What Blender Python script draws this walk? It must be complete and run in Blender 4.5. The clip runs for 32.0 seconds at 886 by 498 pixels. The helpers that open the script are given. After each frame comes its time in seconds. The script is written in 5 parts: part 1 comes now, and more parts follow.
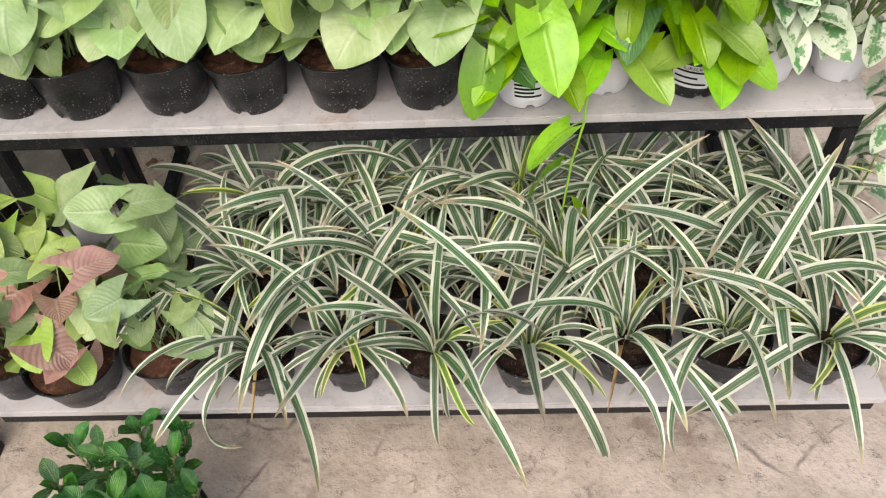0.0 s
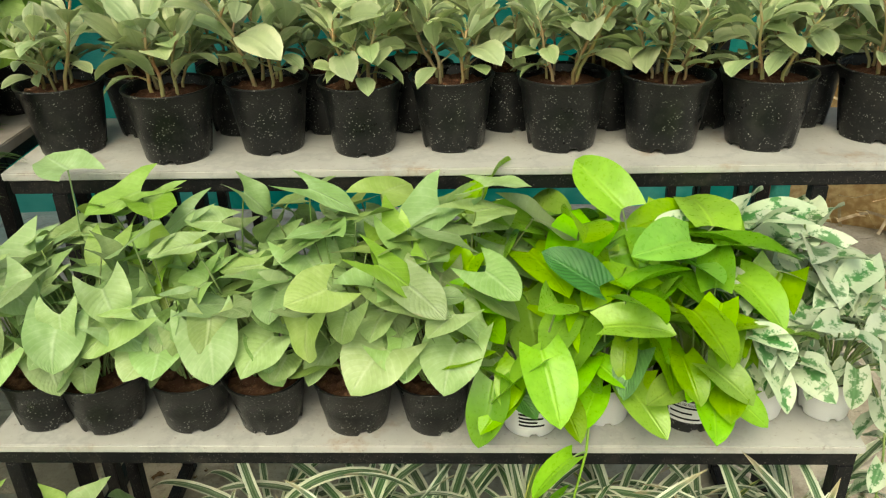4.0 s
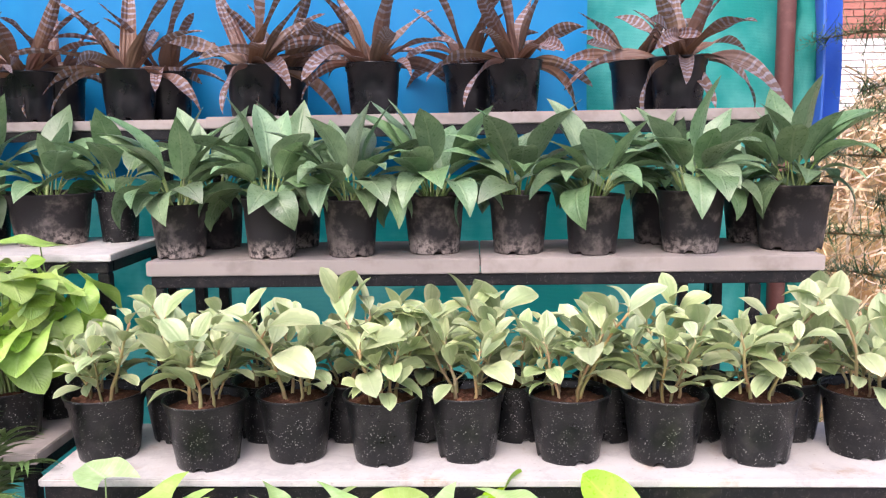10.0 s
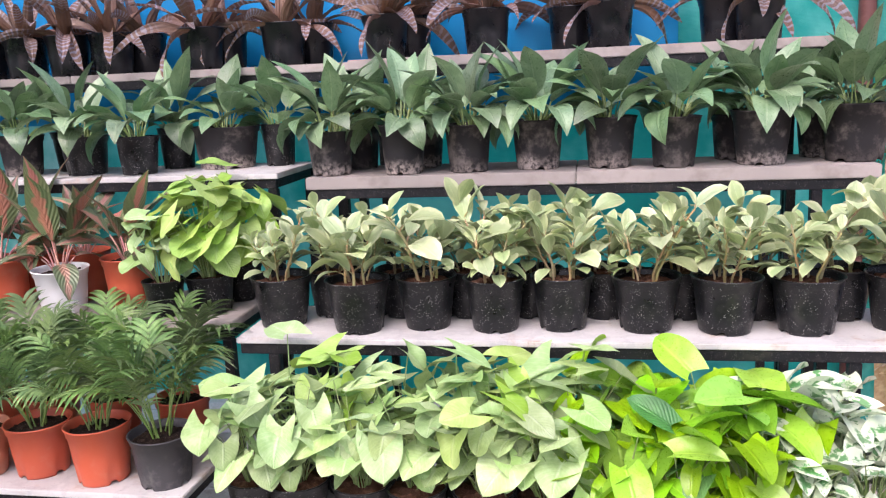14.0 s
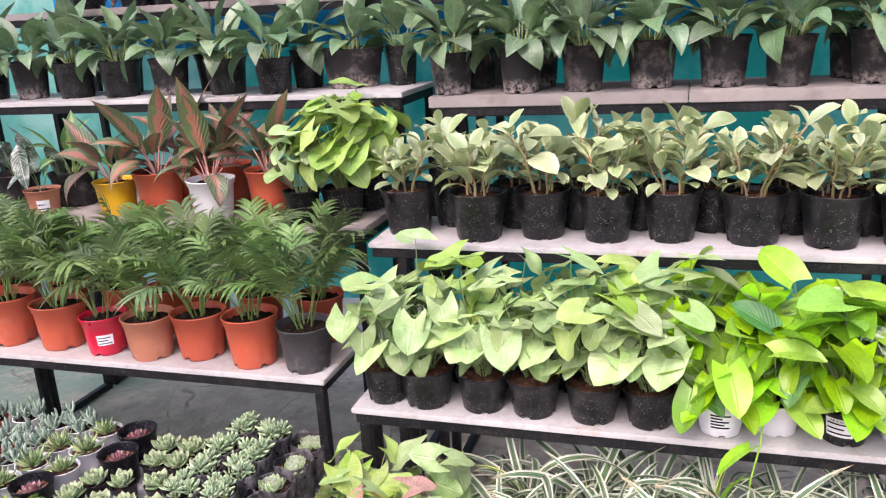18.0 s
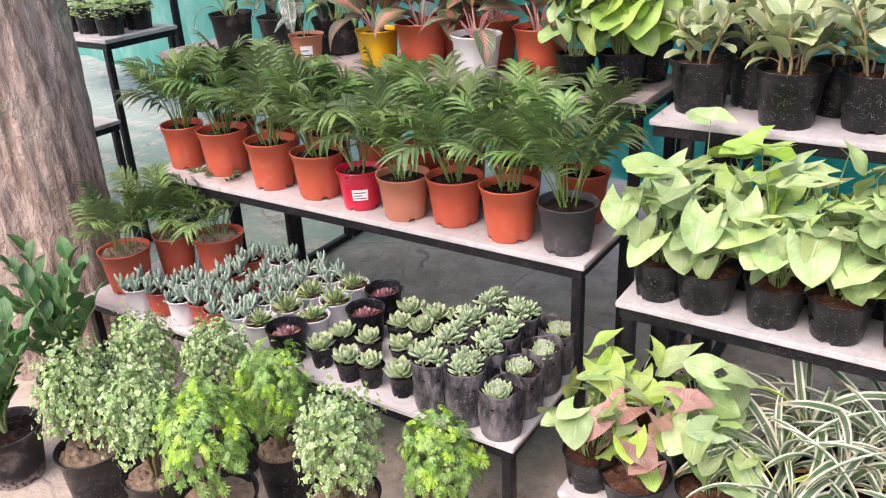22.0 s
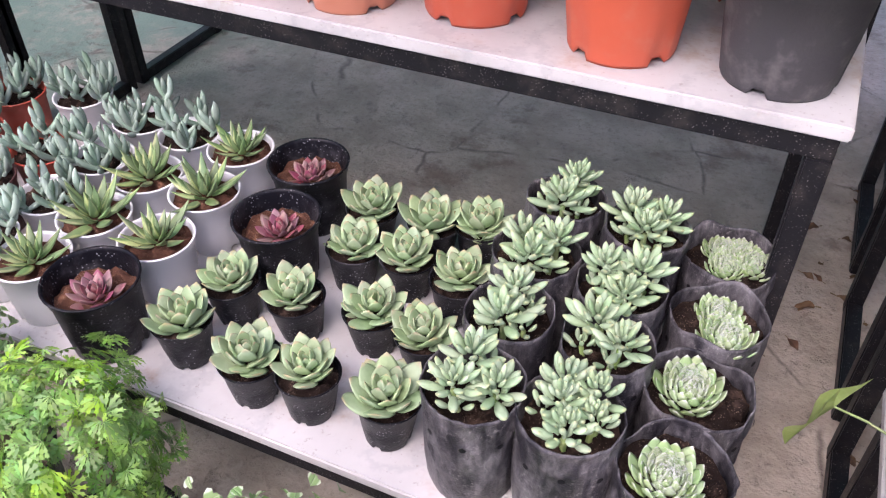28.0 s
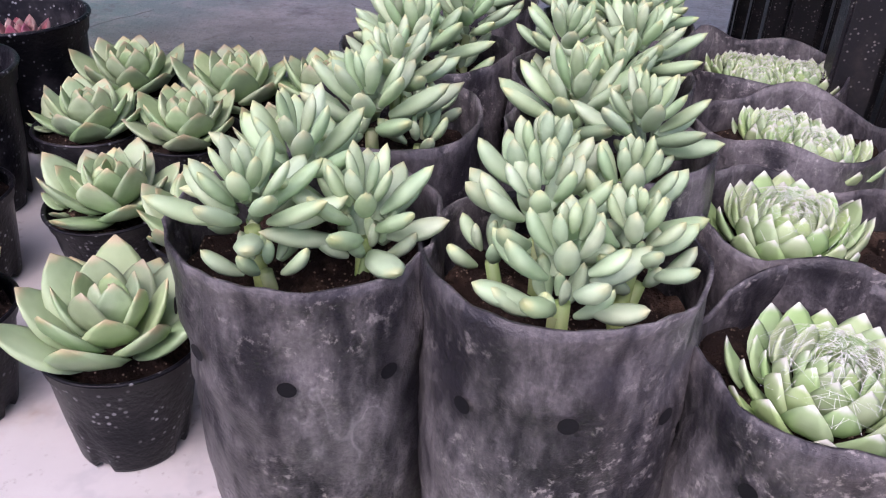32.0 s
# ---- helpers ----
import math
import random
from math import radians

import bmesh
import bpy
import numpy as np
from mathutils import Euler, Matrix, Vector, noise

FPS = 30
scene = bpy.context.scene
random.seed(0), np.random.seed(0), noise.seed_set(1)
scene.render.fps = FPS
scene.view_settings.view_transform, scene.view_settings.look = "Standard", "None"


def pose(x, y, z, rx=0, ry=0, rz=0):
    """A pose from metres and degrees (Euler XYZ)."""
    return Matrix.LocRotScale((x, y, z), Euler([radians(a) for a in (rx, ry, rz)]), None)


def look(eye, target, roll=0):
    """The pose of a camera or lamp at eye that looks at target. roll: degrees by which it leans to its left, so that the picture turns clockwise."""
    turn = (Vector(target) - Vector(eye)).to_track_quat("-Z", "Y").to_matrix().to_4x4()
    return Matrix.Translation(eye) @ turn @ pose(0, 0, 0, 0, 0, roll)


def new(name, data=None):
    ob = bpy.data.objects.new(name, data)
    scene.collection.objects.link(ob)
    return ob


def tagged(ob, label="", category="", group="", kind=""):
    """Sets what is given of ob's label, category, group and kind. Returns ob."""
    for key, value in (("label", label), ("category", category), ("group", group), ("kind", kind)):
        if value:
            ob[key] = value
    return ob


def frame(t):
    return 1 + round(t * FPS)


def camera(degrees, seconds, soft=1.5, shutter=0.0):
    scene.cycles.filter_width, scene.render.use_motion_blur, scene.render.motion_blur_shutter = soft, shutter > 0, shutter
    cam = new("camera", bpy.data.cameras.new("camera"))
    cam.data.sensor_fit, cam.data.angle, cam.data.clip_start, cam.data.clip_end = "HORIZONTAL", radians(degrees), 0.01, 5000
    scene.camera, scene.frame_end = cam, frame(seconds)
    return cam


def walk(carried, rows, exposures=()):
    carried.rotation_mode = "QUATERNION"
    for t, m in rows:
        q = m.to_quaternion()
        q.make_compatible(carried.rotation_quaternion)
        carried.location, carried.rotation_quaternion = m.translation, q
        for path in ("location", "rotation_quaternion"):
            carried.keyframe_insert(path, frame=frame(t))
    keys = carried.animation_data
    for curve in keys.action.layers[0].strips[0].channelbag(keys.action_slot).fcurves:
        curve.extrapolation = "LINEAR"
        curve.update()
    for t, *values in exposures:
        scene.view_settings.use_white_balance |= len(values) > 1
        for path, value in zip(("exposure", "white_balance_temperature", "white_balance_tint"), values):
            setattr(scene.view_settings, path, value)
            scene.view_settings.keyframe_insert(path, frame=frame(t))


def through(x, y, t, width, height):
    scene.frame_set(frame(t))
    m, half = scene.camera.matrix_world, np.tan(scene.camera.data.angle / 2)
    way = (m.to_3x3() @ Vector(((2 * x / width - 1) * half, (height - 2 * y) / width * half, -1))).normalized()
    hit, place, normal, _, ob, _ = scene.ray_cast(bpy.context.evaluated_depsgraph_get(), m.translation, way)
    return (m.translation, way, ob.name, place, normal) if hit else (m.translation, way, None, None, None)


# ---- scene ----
cam = camera(56.7, 32.0, soft=1.2)
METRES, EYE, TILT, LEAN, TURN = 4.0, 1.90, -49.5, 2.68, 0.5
ROWS = [
    (0.0, 0.0, 0.0, 0.0, 0.0, 0.0, -0.0),
    (0.5, 0.0, -0.0018, 0.0002, 0.18, 2.4, -0.14),
    (1.0, -0.0001, -0.0044, 0.0006, 0.29, 5.2, -0.22),
    (1.5, 0.0, -0.0081, 0.0005, 0.42, 8.03, -0.3),
    (2.0, -0.0009, -0.0122, 0.001, 0.48, 10.88, -0.57),
    (2.5, -0.0012, -0.0149, 0.0013, 0.42, 13.6, -0.83),
    (3.0, -0.001, -0.0181, 0.0019, 0.35, 16.48, -1.23),
    (3.5, -0.0004, -0.0219, 0.0028, 0.2, 19.12, -1.57),
    (4.0, -0.0013, -0.0237, 0.0016, 0.05, 21.72, -1.81),
    (4.5, -0.0025, -0.0276, 0.0039, -0.01, 24.19, -1.87),
    (6.5, -0.0041, -0.0393, 0.0086, -0.44, 33.17, -2.44),
    (7.0, -0.004, -0.0423, 0.0083, -0.45, 35.03, -2.47),
    (7.5, -0.0033, -0.0465, 0.0084, -0.45, 36.56, -2.41),
    (8.0, -0.003, -0.051, 0.0085, -0.38, 37.98, -2.43),
    (8.5, -0.0025, -0.0548, 0.0077, -0.19, 39.26, -2.57),
    (9.0, -0.001, -0.058, 0.0071, -0.11, 40.29, -2.68),
    (9.5, -0.0031, -0.0619, 0.0033, -0.18, 41.1, -2.68),
    (10.0, -0.0099, -0.069, -0.0064, -0.22, 41.49, -2.43),
    (10.5, -0.0191, -0.0756, -0.0171, -0.26, 41.42, -2.12),
    (11.0, -0.0171, -0.0815, -0.0272, 0.19, 41.06, -2.24),
    (11.5, -0.0037, -0.0937, -0.0434, 1.38, 40.34, -3.29),
    (12.0, 0.0013, -0.1083, -0.0636, 2.64, 39.51, -4.34),
    (12.5, 0.0042, -0.1215, -0.0811, 3.63, 38.66, -5.09),
    (13.0, 0.0057, -0.1321, -0.0933, 4.64, 38.15, -5.84),
    (13.5, 0.0066, -0.1404, -0.1058, 5.54, 37.67, -6.53),
    (14.0, 0.0069, -0.1491, -0.1142, 6.17, 37.26, -7.33),
    (14.5, 0.0071, -0.1562, -0.1199, 6.74, 36.75, -7.89),
    (16.5, 0.0081, -0.187, -0.1471, 8.28, 34.83, -9.31),
    (17.0, 0.0059, -0.1899, -0.1501, 8.74, 33.72, -9.84),
    (17.5, 0.003, -0.191, -0.1535, 9.9, 32.25, -10.75),
    (18.0, 0.0012, -0.1919, -0.1552, 11.29, 30.91, -11.88),
    (18.5, -0.0009, -0.193, -0.1573, 12.87, 29.72, -13.17),
    (19.0, -0.0045, -0.1916, -0.1587, 14.59, 28.37, -14.48),
    (19.5, -0.008, -0.1906, -0.1613, 16.33, 26.9, -16.05),
    (20.0, -0.0093, -0.1898, -0.163, 17.78, 25.45, -17.36),
    (20.5, -0.0103, -0.1867, -0.1614, 19.29, 23.93, -18.83),
    (21.0, -0.0165, -0.1786, -0.1542, 21.09, 22.03, -20.73),
    (21.5, -0.0371, -0.1704, -0.1469, 22.24, 20.36, -22.34),
    (22.0, -0.0702, -0.1535, -0.1383, 22.27, 18.56, -23.53),
    (22.5, -0.1013, -0.1325, -0.1264, 21.63, 16.92, -23.99),
    (23.0, -0.134, -0.1116, -0.1203, 20.12, 15.8, -23.92),
    (23.5, -0.1578, -0.095, -0.1164, 19.88, 14.83, -24.28),
    (24.0, -0.1865, -0.0609, -0.0922, 20.53, 13.25, -24.57),
    (24.5, -0.2055, -0.0284, -0.0687, 19.94, 12.57, -23.62),
    (26.5, -0.3071, 0.077, -0.022, 13.71, 12.34, -18.81),
    (27.0, -0.3133, 0.1041, -0.0143, 13.64, 9.66, -19.17),
    (27.5, -0.3182, 0.138, -0.0131, 13.99, 7.11, -19.27),
    (28.0, -0.3224, 0.1719, -0.0149, 14.06, 5.98, -19.33),
    (28.5, -0.3271, 0.2047, -0.0205, 13.69, 5.8, -19.14),
    (29.0, -0.3303, 0.2348, -0.0307, 13.22, 6.12, -18.67),
    (29.5, -0.3302, 0.2613, -0.0388, 12.22, 7.13, -18.15),
    (30.0, -0.3339, 0.2815, -0.0417, 10.77, 9.37, -17.38),
    (30.5, -0.3339, 0.2982, -0.0429, 9.11, 11.86, -15.91),
    (31.0, -0.3352, 0.3108, -0.0458, 7.65, 13.66, -14.86),
    (31.5, -0.3393, 0.3217, -0.0483, 6.38, 15.43, -14.02),
    (32.0, -0.3397, 0.3335, -0.0538, 5.25, 17.05, -13.03),
]
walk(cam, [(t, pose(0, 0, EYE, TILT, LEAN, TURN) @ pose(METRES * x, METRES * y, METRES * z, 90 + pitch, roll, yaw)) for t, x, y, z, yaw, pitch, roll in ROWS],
     [(0.0, 0.52, 6450, 14), (1.0, 0.62, 6550, 12), (2.0, 0.62, 6950, 4), (3.0, 0.56, 7450, -4), (4.0, 0.52, 7450, -9), (7.0, 1.06, 6500, 3), (8.0, 1.18, 6250, 11), (9.0, 1.30, 6200, 22), (13.0, 1.26, 6050, 25), (19.0, 1.15, 6250, 28), (21.0, 1.15, 6400, 25), (24.0, 1.16, 6250, 25), (28.0, 1.14, 5900, 29), (30.0, 1.10, 5850, 31), (32.0, 0.90, 5800, 34)])


# ---- light ----
world = bpy.data.worlds.new("overcast")
scene.world = world
world.use_nodes = True
wt = world.node_tree
sky = wt.nodes.new("ShaderNodeTexSky")
sky.sky_type, sky.sun_disc = "NISHITA", False
sky.sun_elevation, sky.sun_rotation = radians(56), radians(190)
sky.air_density, sky.dust_density, sky.ozone_density = 1.0, 6.0, 1.0
wt.links.new(sky.outputs[0], wt.nodes["Background"].inputs[0])
wt.nodes["Background"].inputs[1].default_value = 0.15
sun_data = bpy.data.lights.new("sun", "SUN")
sun_data.energy, sun_data.angle, sun_data.color = 0.6, radians(60), (1.0, 0.96, 0.9)
sun = new("sun", sun_data)
sun.matrix_world = look((-1.5, -2.4, 6.6), (-0.6, 1.3, 0.8))


# ---- material helpers ----
class Tree:
    """Short names for the nodes of one material."""

    def __init__(self, name):
        self.mat = bpy.data.materials.new(name)
        self.mat.use_nodes = True
        self.t = self.mat.node_tree
        self.out = self.t.nodes["Material Output"]
        self.bsdf = self.t.nodes["Principled BSDF"]

    def node(self, kind, **sockets):
        n = self.t.nodes.new("ShaderNode" + kind)
        for k, v in sockets.items():
            self.set(n.inputs[k.replace("_", " ")], v)
        return n

    def set(self, sock, v):
        if isinstance(v, bpy.types.NodeSocket):
            self.t.links.new(v, sock)
        elif isinstance(v, tuple) and len(v) == 3 and sock.type == "RGBA":
            sock.default_value = (*v, 1)
        else:
            sock.default_value = v

    def math(self, op, a, b=0.0, c=None, clamp=False):
        n = self.t.nodes.new("ShaderNodeMath")
        n.operation, n.use_clamp = op, clamp
        self.set(n.inputs[0], a)
        self.set(n.inputs[1], b)
        if c is not None:
            self.set(n.inputs[2], c)
        return n.outputs[0]

    def mix(self, f, a, b, blend="MIX"):
        n = self.t.nodes.new("ShaderNodeMix")
        n.data_type, n.blend_type = "RGBA", blend
        self.set(n.inputs[0], f)
        self.set(n.inputs[6], a)
        self.set(n.inputs[7], b)
        return n.outputs[2]

    def ramp(self, x, lo, hi):
        n = self.t.nodes.new("ShaderNodeMapRange")
        n.interpolation_type = "SMOOTHSTEP"
        self.set(n.inputs[0], x)
        n.inputs[1].default_value, n.inputs[2].default_value = lo, hi
        return n.outputs[0]

    def noise(self, vec, scale, detail=3.0, rough=0.55):
        n = self.node("TexNoise", Vector=vec, Scale=scale, Detail=detail, Roughness=rough)
        return n.outputs[0]

    def obj(self):
        return self.node("TexCoord").outputs["Object"]

    def world_pos(self):
        return self.node("NewGeometry").outputs["Position"]

    def rnd(self):
        return self.node("ObjectInfo").outputs["Random"]

    def island(self):
        return self.node("NewGeometry").outputs["Random Per Island"]

    def shifted(self, amount=7.0):
        """Object coordinates, moved by each object's own random number."""
        n = self.t.nodes.new("ShaderNodeVectorMath")
        n.operation = "ADD"
        c = self.t.nodes.new("ShaderNodeCombineXYZ")
        r = self.math("MULTIPLY", self.rnd(), amount)
        for k in range(3):
            self.set(c.inputs[k], r)
        self.set(n.inputs[0], self.obj())
        self.set(n.inputs[1], c.outputs[0])
        return n.outputs[0]

    def bump(self, h, strength=0.3, distance=0.01):
        n = self.node("Bump", Height=h, Strength=strength, Distance=distance)
        self.set(self.bsdf.inputs["Normal"], n.outputs[0])
        return n.outputs[0]

    def done(self, color, rough=0.5, metal=0.0, spec=0.5, glow_through=0.0):
        self.set(self.bsdf.inputs["Base Color"], color)
        self.set(self.bsdf.inputs["Roughness"], rough)
        self.set(self.bsdf.inputs["Metallic"], metal)
        self.set(self.bsdf.inputs["Specular IOR Level"], spec)
        if glow_through:
            tr = self.node("BsdfTranslucent", Color=color)
            m = self.node("MixShader")
            m.inputs[0].default_value = glow_through
            self.t.links.new(self.bsdf.outputs[0], m.inputs[1])
            self.t.links.new(tr.outputs[0], m.inputs[2])
            self.t.links.new(m.outputs[0], self.out.inputs[0])
        return self.mat


def leaf_material(name, main, second, pattern="vein", rough=0.42, vary=0.22, through=0.18, mid=None, tip=None, dry=0.0, island=False, veins=1.0, pairs=1.0):
    """A leaf: UV x runs across the blade, y along it."""
    m = Tree(name)
    uv = m.node("UVMap").outputs[0]
    sep = m.node("SeparateXYZ", Vector=uv)
    u = m.math("ABSOLUTE", m.math("MULTIPLY_ADD", sep.outputs[0], 2.0, -1.0))
    v = sep.outputs[1]
    pos = m.shifted()
    wob = m.noise(pos, 22.0, 3.0)
    fine = m.noise(pos, 130.0, 2.0)
    if pattern == "vein":
        side = m.math("SINE", m.math("MULTIPLY_ADD", v, 62.0 * pairs, m.math("MULTIPLY", u, -26.0)))
        f = m.math("MULTIPLY_ADD", m.ramp(u, 0.10, 0.0), 0.55, m.math("MULTIPLY", m.ramp(wob, 0.42, 0.72), 0.5), clamp=True)
        f = m.math("MULTIPLY_ADD", m.ramp(side, 0.72, 1.0), 0.40 * max(veins, 0.5) if veins > 0.2 else 0.03, f, clamp=True)
        height = m.math("MULTIPLY_ADD", side, 0.35 * veins, m.math("MULTIPLY_ADD", m.ramp(u, 0.12, 0.0), -1.2, m.math("MULTIPLY", wob, 1.5)))
    elif pattern == "stripe":
        edge = m.math("MULTIPLY_ADD", m.math("SUBTRACT", wob, 0.5), 0.25, u)
        f = m.ramp(edge, 0.50, 0.60)
        thin = m.ramp(m.math("ABSOLUTE", m.math("SUBTRACT", edge, 0.26)), 0.05, 0.0)
        f = m.math("MAXIMUM", f, m.math("MULTIPLY", thin, 0.45))
        height = m.math("SINE", m.math("MULTIPLY", u, 26.0))
    elif pattern == "margin":
        edge = m.math("MULTIPLY_ADD", m.math("SUBTRACT", wob, 0.5), 1.3, u)
        f = m.math("MULTIPLY_ADD", m.ramp(edge, 0.55, 0.80), 0.9, m.math("MULTIPLY", m.ramp(u, 0.07, 0.0), 0.35), clamp=True)
        height = m.math("MULTIPLY", m.ramp(u, 0.2, 0.0), -1.0)
    elif pattern == "blotch":
        big = m.noise(pos, 34.0, 4.0, 0.7)
        edge = m.math("MULTIPLY_ADD", big, 1.5, m.math("MULTIPLY", u, 0.32))
        f = m.ramp(edge, 0.76, 0.90)
        height = m.math("MULTIPLY", m.ramp(u, 0.2, 0.0), -1.0)
    elif pattern == "band":
        f = m.ramp(m.math("SINE", m.math("MULTIPLY_ADD", v, 95.0, m.math("MULTIPLY", wob, 9.0))), 0.1, 0.75)
        f = m.math("MULTIPLY", f, m.ramp(v, 0.35, 0.65))
        height = m.math("SINE", m.math("MULTIPLY", u, 12.0))
    elif pattern == "heart":
        edge = m.math("MULTIPLY_ADD", m.math("SUBTRACT", wob, 0.5), 1.5, u)
        f = m.ramp(edge, 0.46, 0.24)
        height = m.math("SINE", m.math("MULTIPLY_ADD", v, 55.0, m.math("MULTIPLY", u, -20.0)))
    else:
        f = m.ramp(wob, 0.35, 0.7)
        height = wob
    col = m.mix(f, main, second)
    if tip:
        col = m.mix(m.ramp(m.math("MULTIPLY_ADD", fine, 0.14, v), 0.90, 1.04), col, tip)
    if dry:
        col = m.mix(m.math("MULTIPLY", m.ramp(m.math("MULTIPLY_ADD", wob, 0.9, m.math("MULTIPLY", u, 0.25)), 0.78, 0.9), dry), col, (0.30, 0.17, 0.06))
    r = m.island() if island else m.rnd()
    hsv = m.node("HueSaturation", Color=col)
    mottle = m.math("MULTIPLY_ADD", fine, 0.16, m.math("MULTIPLY_ADD", wob, 0.40, 0.72))
    m.set(hsv.inputs["Value"], m.math("MULTIPLY", mottle, m.math("MULTIPLY_ADD", r, vary * 2, 1.0 - vary)))
    m.set(hsv.inputs["Hue"], m.math("MULTIPLY_ADD", m.math("FRACT", m.math("MULTIPLY", r, 7.31)), 0.03, 0.485))
    m.set(hsv.inputs["Saturation"], m.math("MULTIPLY_ADD", m.math("FRACT", m.math("MULTIPLY", r, 3.77)), 0.25, 0.88))
    m.bump(m.math("MULTIPLY_ADD", wob, 1.6, m.math("MULTIPLY_ADD", fine, 0.25, height)), 0.45, 0.0025)
    rg = m.math("MULTIPLY_ADD", fine, 0.25, rough - 0.12)
    return m.done(hsv.outputs[0], rg, glow_through=through)


def grime_material(name, base, dirt, rough=0.45, scale=40.0, amount=0.5, speck=None, low=0.0, bump=0.15, vary=0.12, spec=0.5, through=0.0):
    """Plastic, paint or clay with stains, specks and a dirty foot up to the height low."""
    m = Tree(name)
    pos = m.shifted()
    big = m.noise(pos, scale * 0.3, 4.0, 0.65)
    fine = m.noise(pos, scale * 4.0, 3.0, 0.6)
    f = m.math("MULTIPLY", m.ramp(big, 0.48, 0.72), amount)
    if low:
        z = m.node("SeparateXYZ", Vector=m.obj()).outputs[2]
        foot = m.ramp(m.math("MULTIPLY_ADD", big, -low * 1.6, z), low * 0.1, -low * 0.75)
        own = m.ramp(m.rnd(), 0.35, 0.9)
        f = m.math("MAXIMUM", f, m.math("MULTIPLY", foot, m.math("MULTIPLY", m.math("MULTIPLY_ADD", own, 0.8, 0.15), m.ramp(m.noise(pos, scale * 1.3, 5.0, 0.7), 0.38, 0.58))))
    col = m.mix(f, base, dirt)
    if speck:
        dots = m.node("TexVoronoi", Vector=pos, Scale=scale * 3.0)
        gate = m.ramp(m.noise(pos, scale * 0.8, 2.0), 0.44, 0.6)
        col = m.mix(m.math("MULTIPLY", m.ramp(dots.outputs[0], 0.30, 0.12), m.math("MULTIPLY", gate, 0.85)), col, speck)
    hsv = m.node("HueSaturation", Color=col)
    m.set(hsv.inputs["Value"], m.math("MULTIPLY_ADD", m.rnd(), vary * 2, 1 - vary))
    m.bump(m.math("MULTIPLY_ADD", fine, 0.5, big), bump, 0.004)
    return m.done(hsv.outputs[0], m.math("MULTIPLY_ADD", big, 0.35, rough - 0.15), spec=spec, glow_through=through)


# ---- materials ----
M = {}
M["syng"] = leaf_material("pale_syngonium_leaf", (0.295, 0.43, 0.155), (0.44, 0.555, 0.30), rough=0.44, vary=0.26, dry=0.3, veins=0.4)
M["syng_lime"] = leaf_material("lime_syngonium_leaf", (0.29, 0.44, 0.085), (0.40, 0.53, 0.18), rough=0.42, veins=0.35)
M["syng_pink"] = leaf_material("pink_syngonium_leaf", (0.42, 0.235, 0.18), (0.48, 0.36, 0.25), rough=0.45, vary=0.25)
M["pothos"] = leaf_material("neon_pothos_leaf", (0.20, 0.42, 0.012), (0.28, 0.50, 0.03), rough=0.30, veins=0.12, vary=0.30)
M["pothos_dark"] = leaf_material("green_pothos_leaf", (0.06, 0.17, 0.04), (0.10, 0.25, 0.06), rough=0.35)
M["njoy"] = leaf_material("white_green_pothos_leaf", (0.10, 0.24, 0.085), (0.54, 0.62, 0.45), "blotch", rough=0.4)
M["pep"] = leaf_material("grey_green_peperomia_leaf", (0.315, 0.395, 0.19), (0.43, 0.485, 0.265), "margin", rough=0.38, vary=0.24)
M["pep_red"] = leaf_material("peperomia_stem", (0.36, 0.36, 0.16), (0.36, 0.22, 0.11), "plain")
M["lily"] = leaf_material("peace_lily_leaf", (0.125, 0.212, 0.102), (0.22, 0.31, 0.168), rough=0.30, vary=0.36, veins=0.28, pairs=1.9)
M["spider"] = leaf_material("striped_spider_leaf", (0.095, 0.185, 0.075), (0.80, 0.83, 0.66), "stripe", rough=0.40, tip=(0.46, 0.40, 0.24), vary=0.28)
M["spider_y"] = leaf_material("yellow_striped_spider_leaf", (0.14, 0.25, 0.05), (0.72, 0.76, 0.26), "stripe", rough=0.4)
M["straw_leaf"] = leaf_material("dried_leaf", (0.42, 0.27, 0.12), (0.56, 0.42, 0.22), "plain", rough=0.7)
M["brom"] = leaf_material("banded_bromeliad_leaf", (0.135, 0.075, 0.050), (0.215, 0.200, 0.235), "band", rough=0.5, dry=0.5)
M["palm"] = leaf_material("parlour_palm_leaflet", (0.095, 0.175, 0.050), (0.23, 0.325, 0.11), rough=0.36, vary=0.48)
M["palm_stem"] = leaf_material("parlour_palm_stem", (0.14, 0.25, 0.06), (0.24, 0.32, 0.10), "plain")
M["agla"] = leaf_material("bronze_aglaonema_leaf", (0.115, 0.150, 0.070), (0.35, 0.165, 0.120), "heart", rough=0.36, vary=0.35)
M["agla_stem"] = leaf_material("pink_aglaonema_stem", (0.62, 0.30, 0.28), (0.70, 0.45, 0.36), "plain")
M["dief"] = leaf_material("spotted_dieffenbachia_leaf", (0.10, 0.24, 0.06), (0.42, 0.54, 0.20), "heart", rough=0.38)
M["aloc"] = leaf_material("alocasia_leaf", (0.02, 0.06, 0.03), (0.60, 0.66, 0.56), "vein", rough=0.3)
M["green_stem"] = leaf_material("green_petiole", (0.22, 0.34, 0.10), (0.34, 0.40, 0.18), "plain")
M["brown_stem"] = leaf_material("brown_stem", (0.14, 0.10, 0.045), (0.24, 0.19, 0.09), "plain", rough=0.7)
M["ech"] = leaf_material("agave_like_echeveria_leaf", (0.265, 0.37, 0.185), (0.37, 0.47, 0.27), "plain", rough=0.52, through=0.10, vary=0.18, tip=(0.40, 0.36, 0.20))
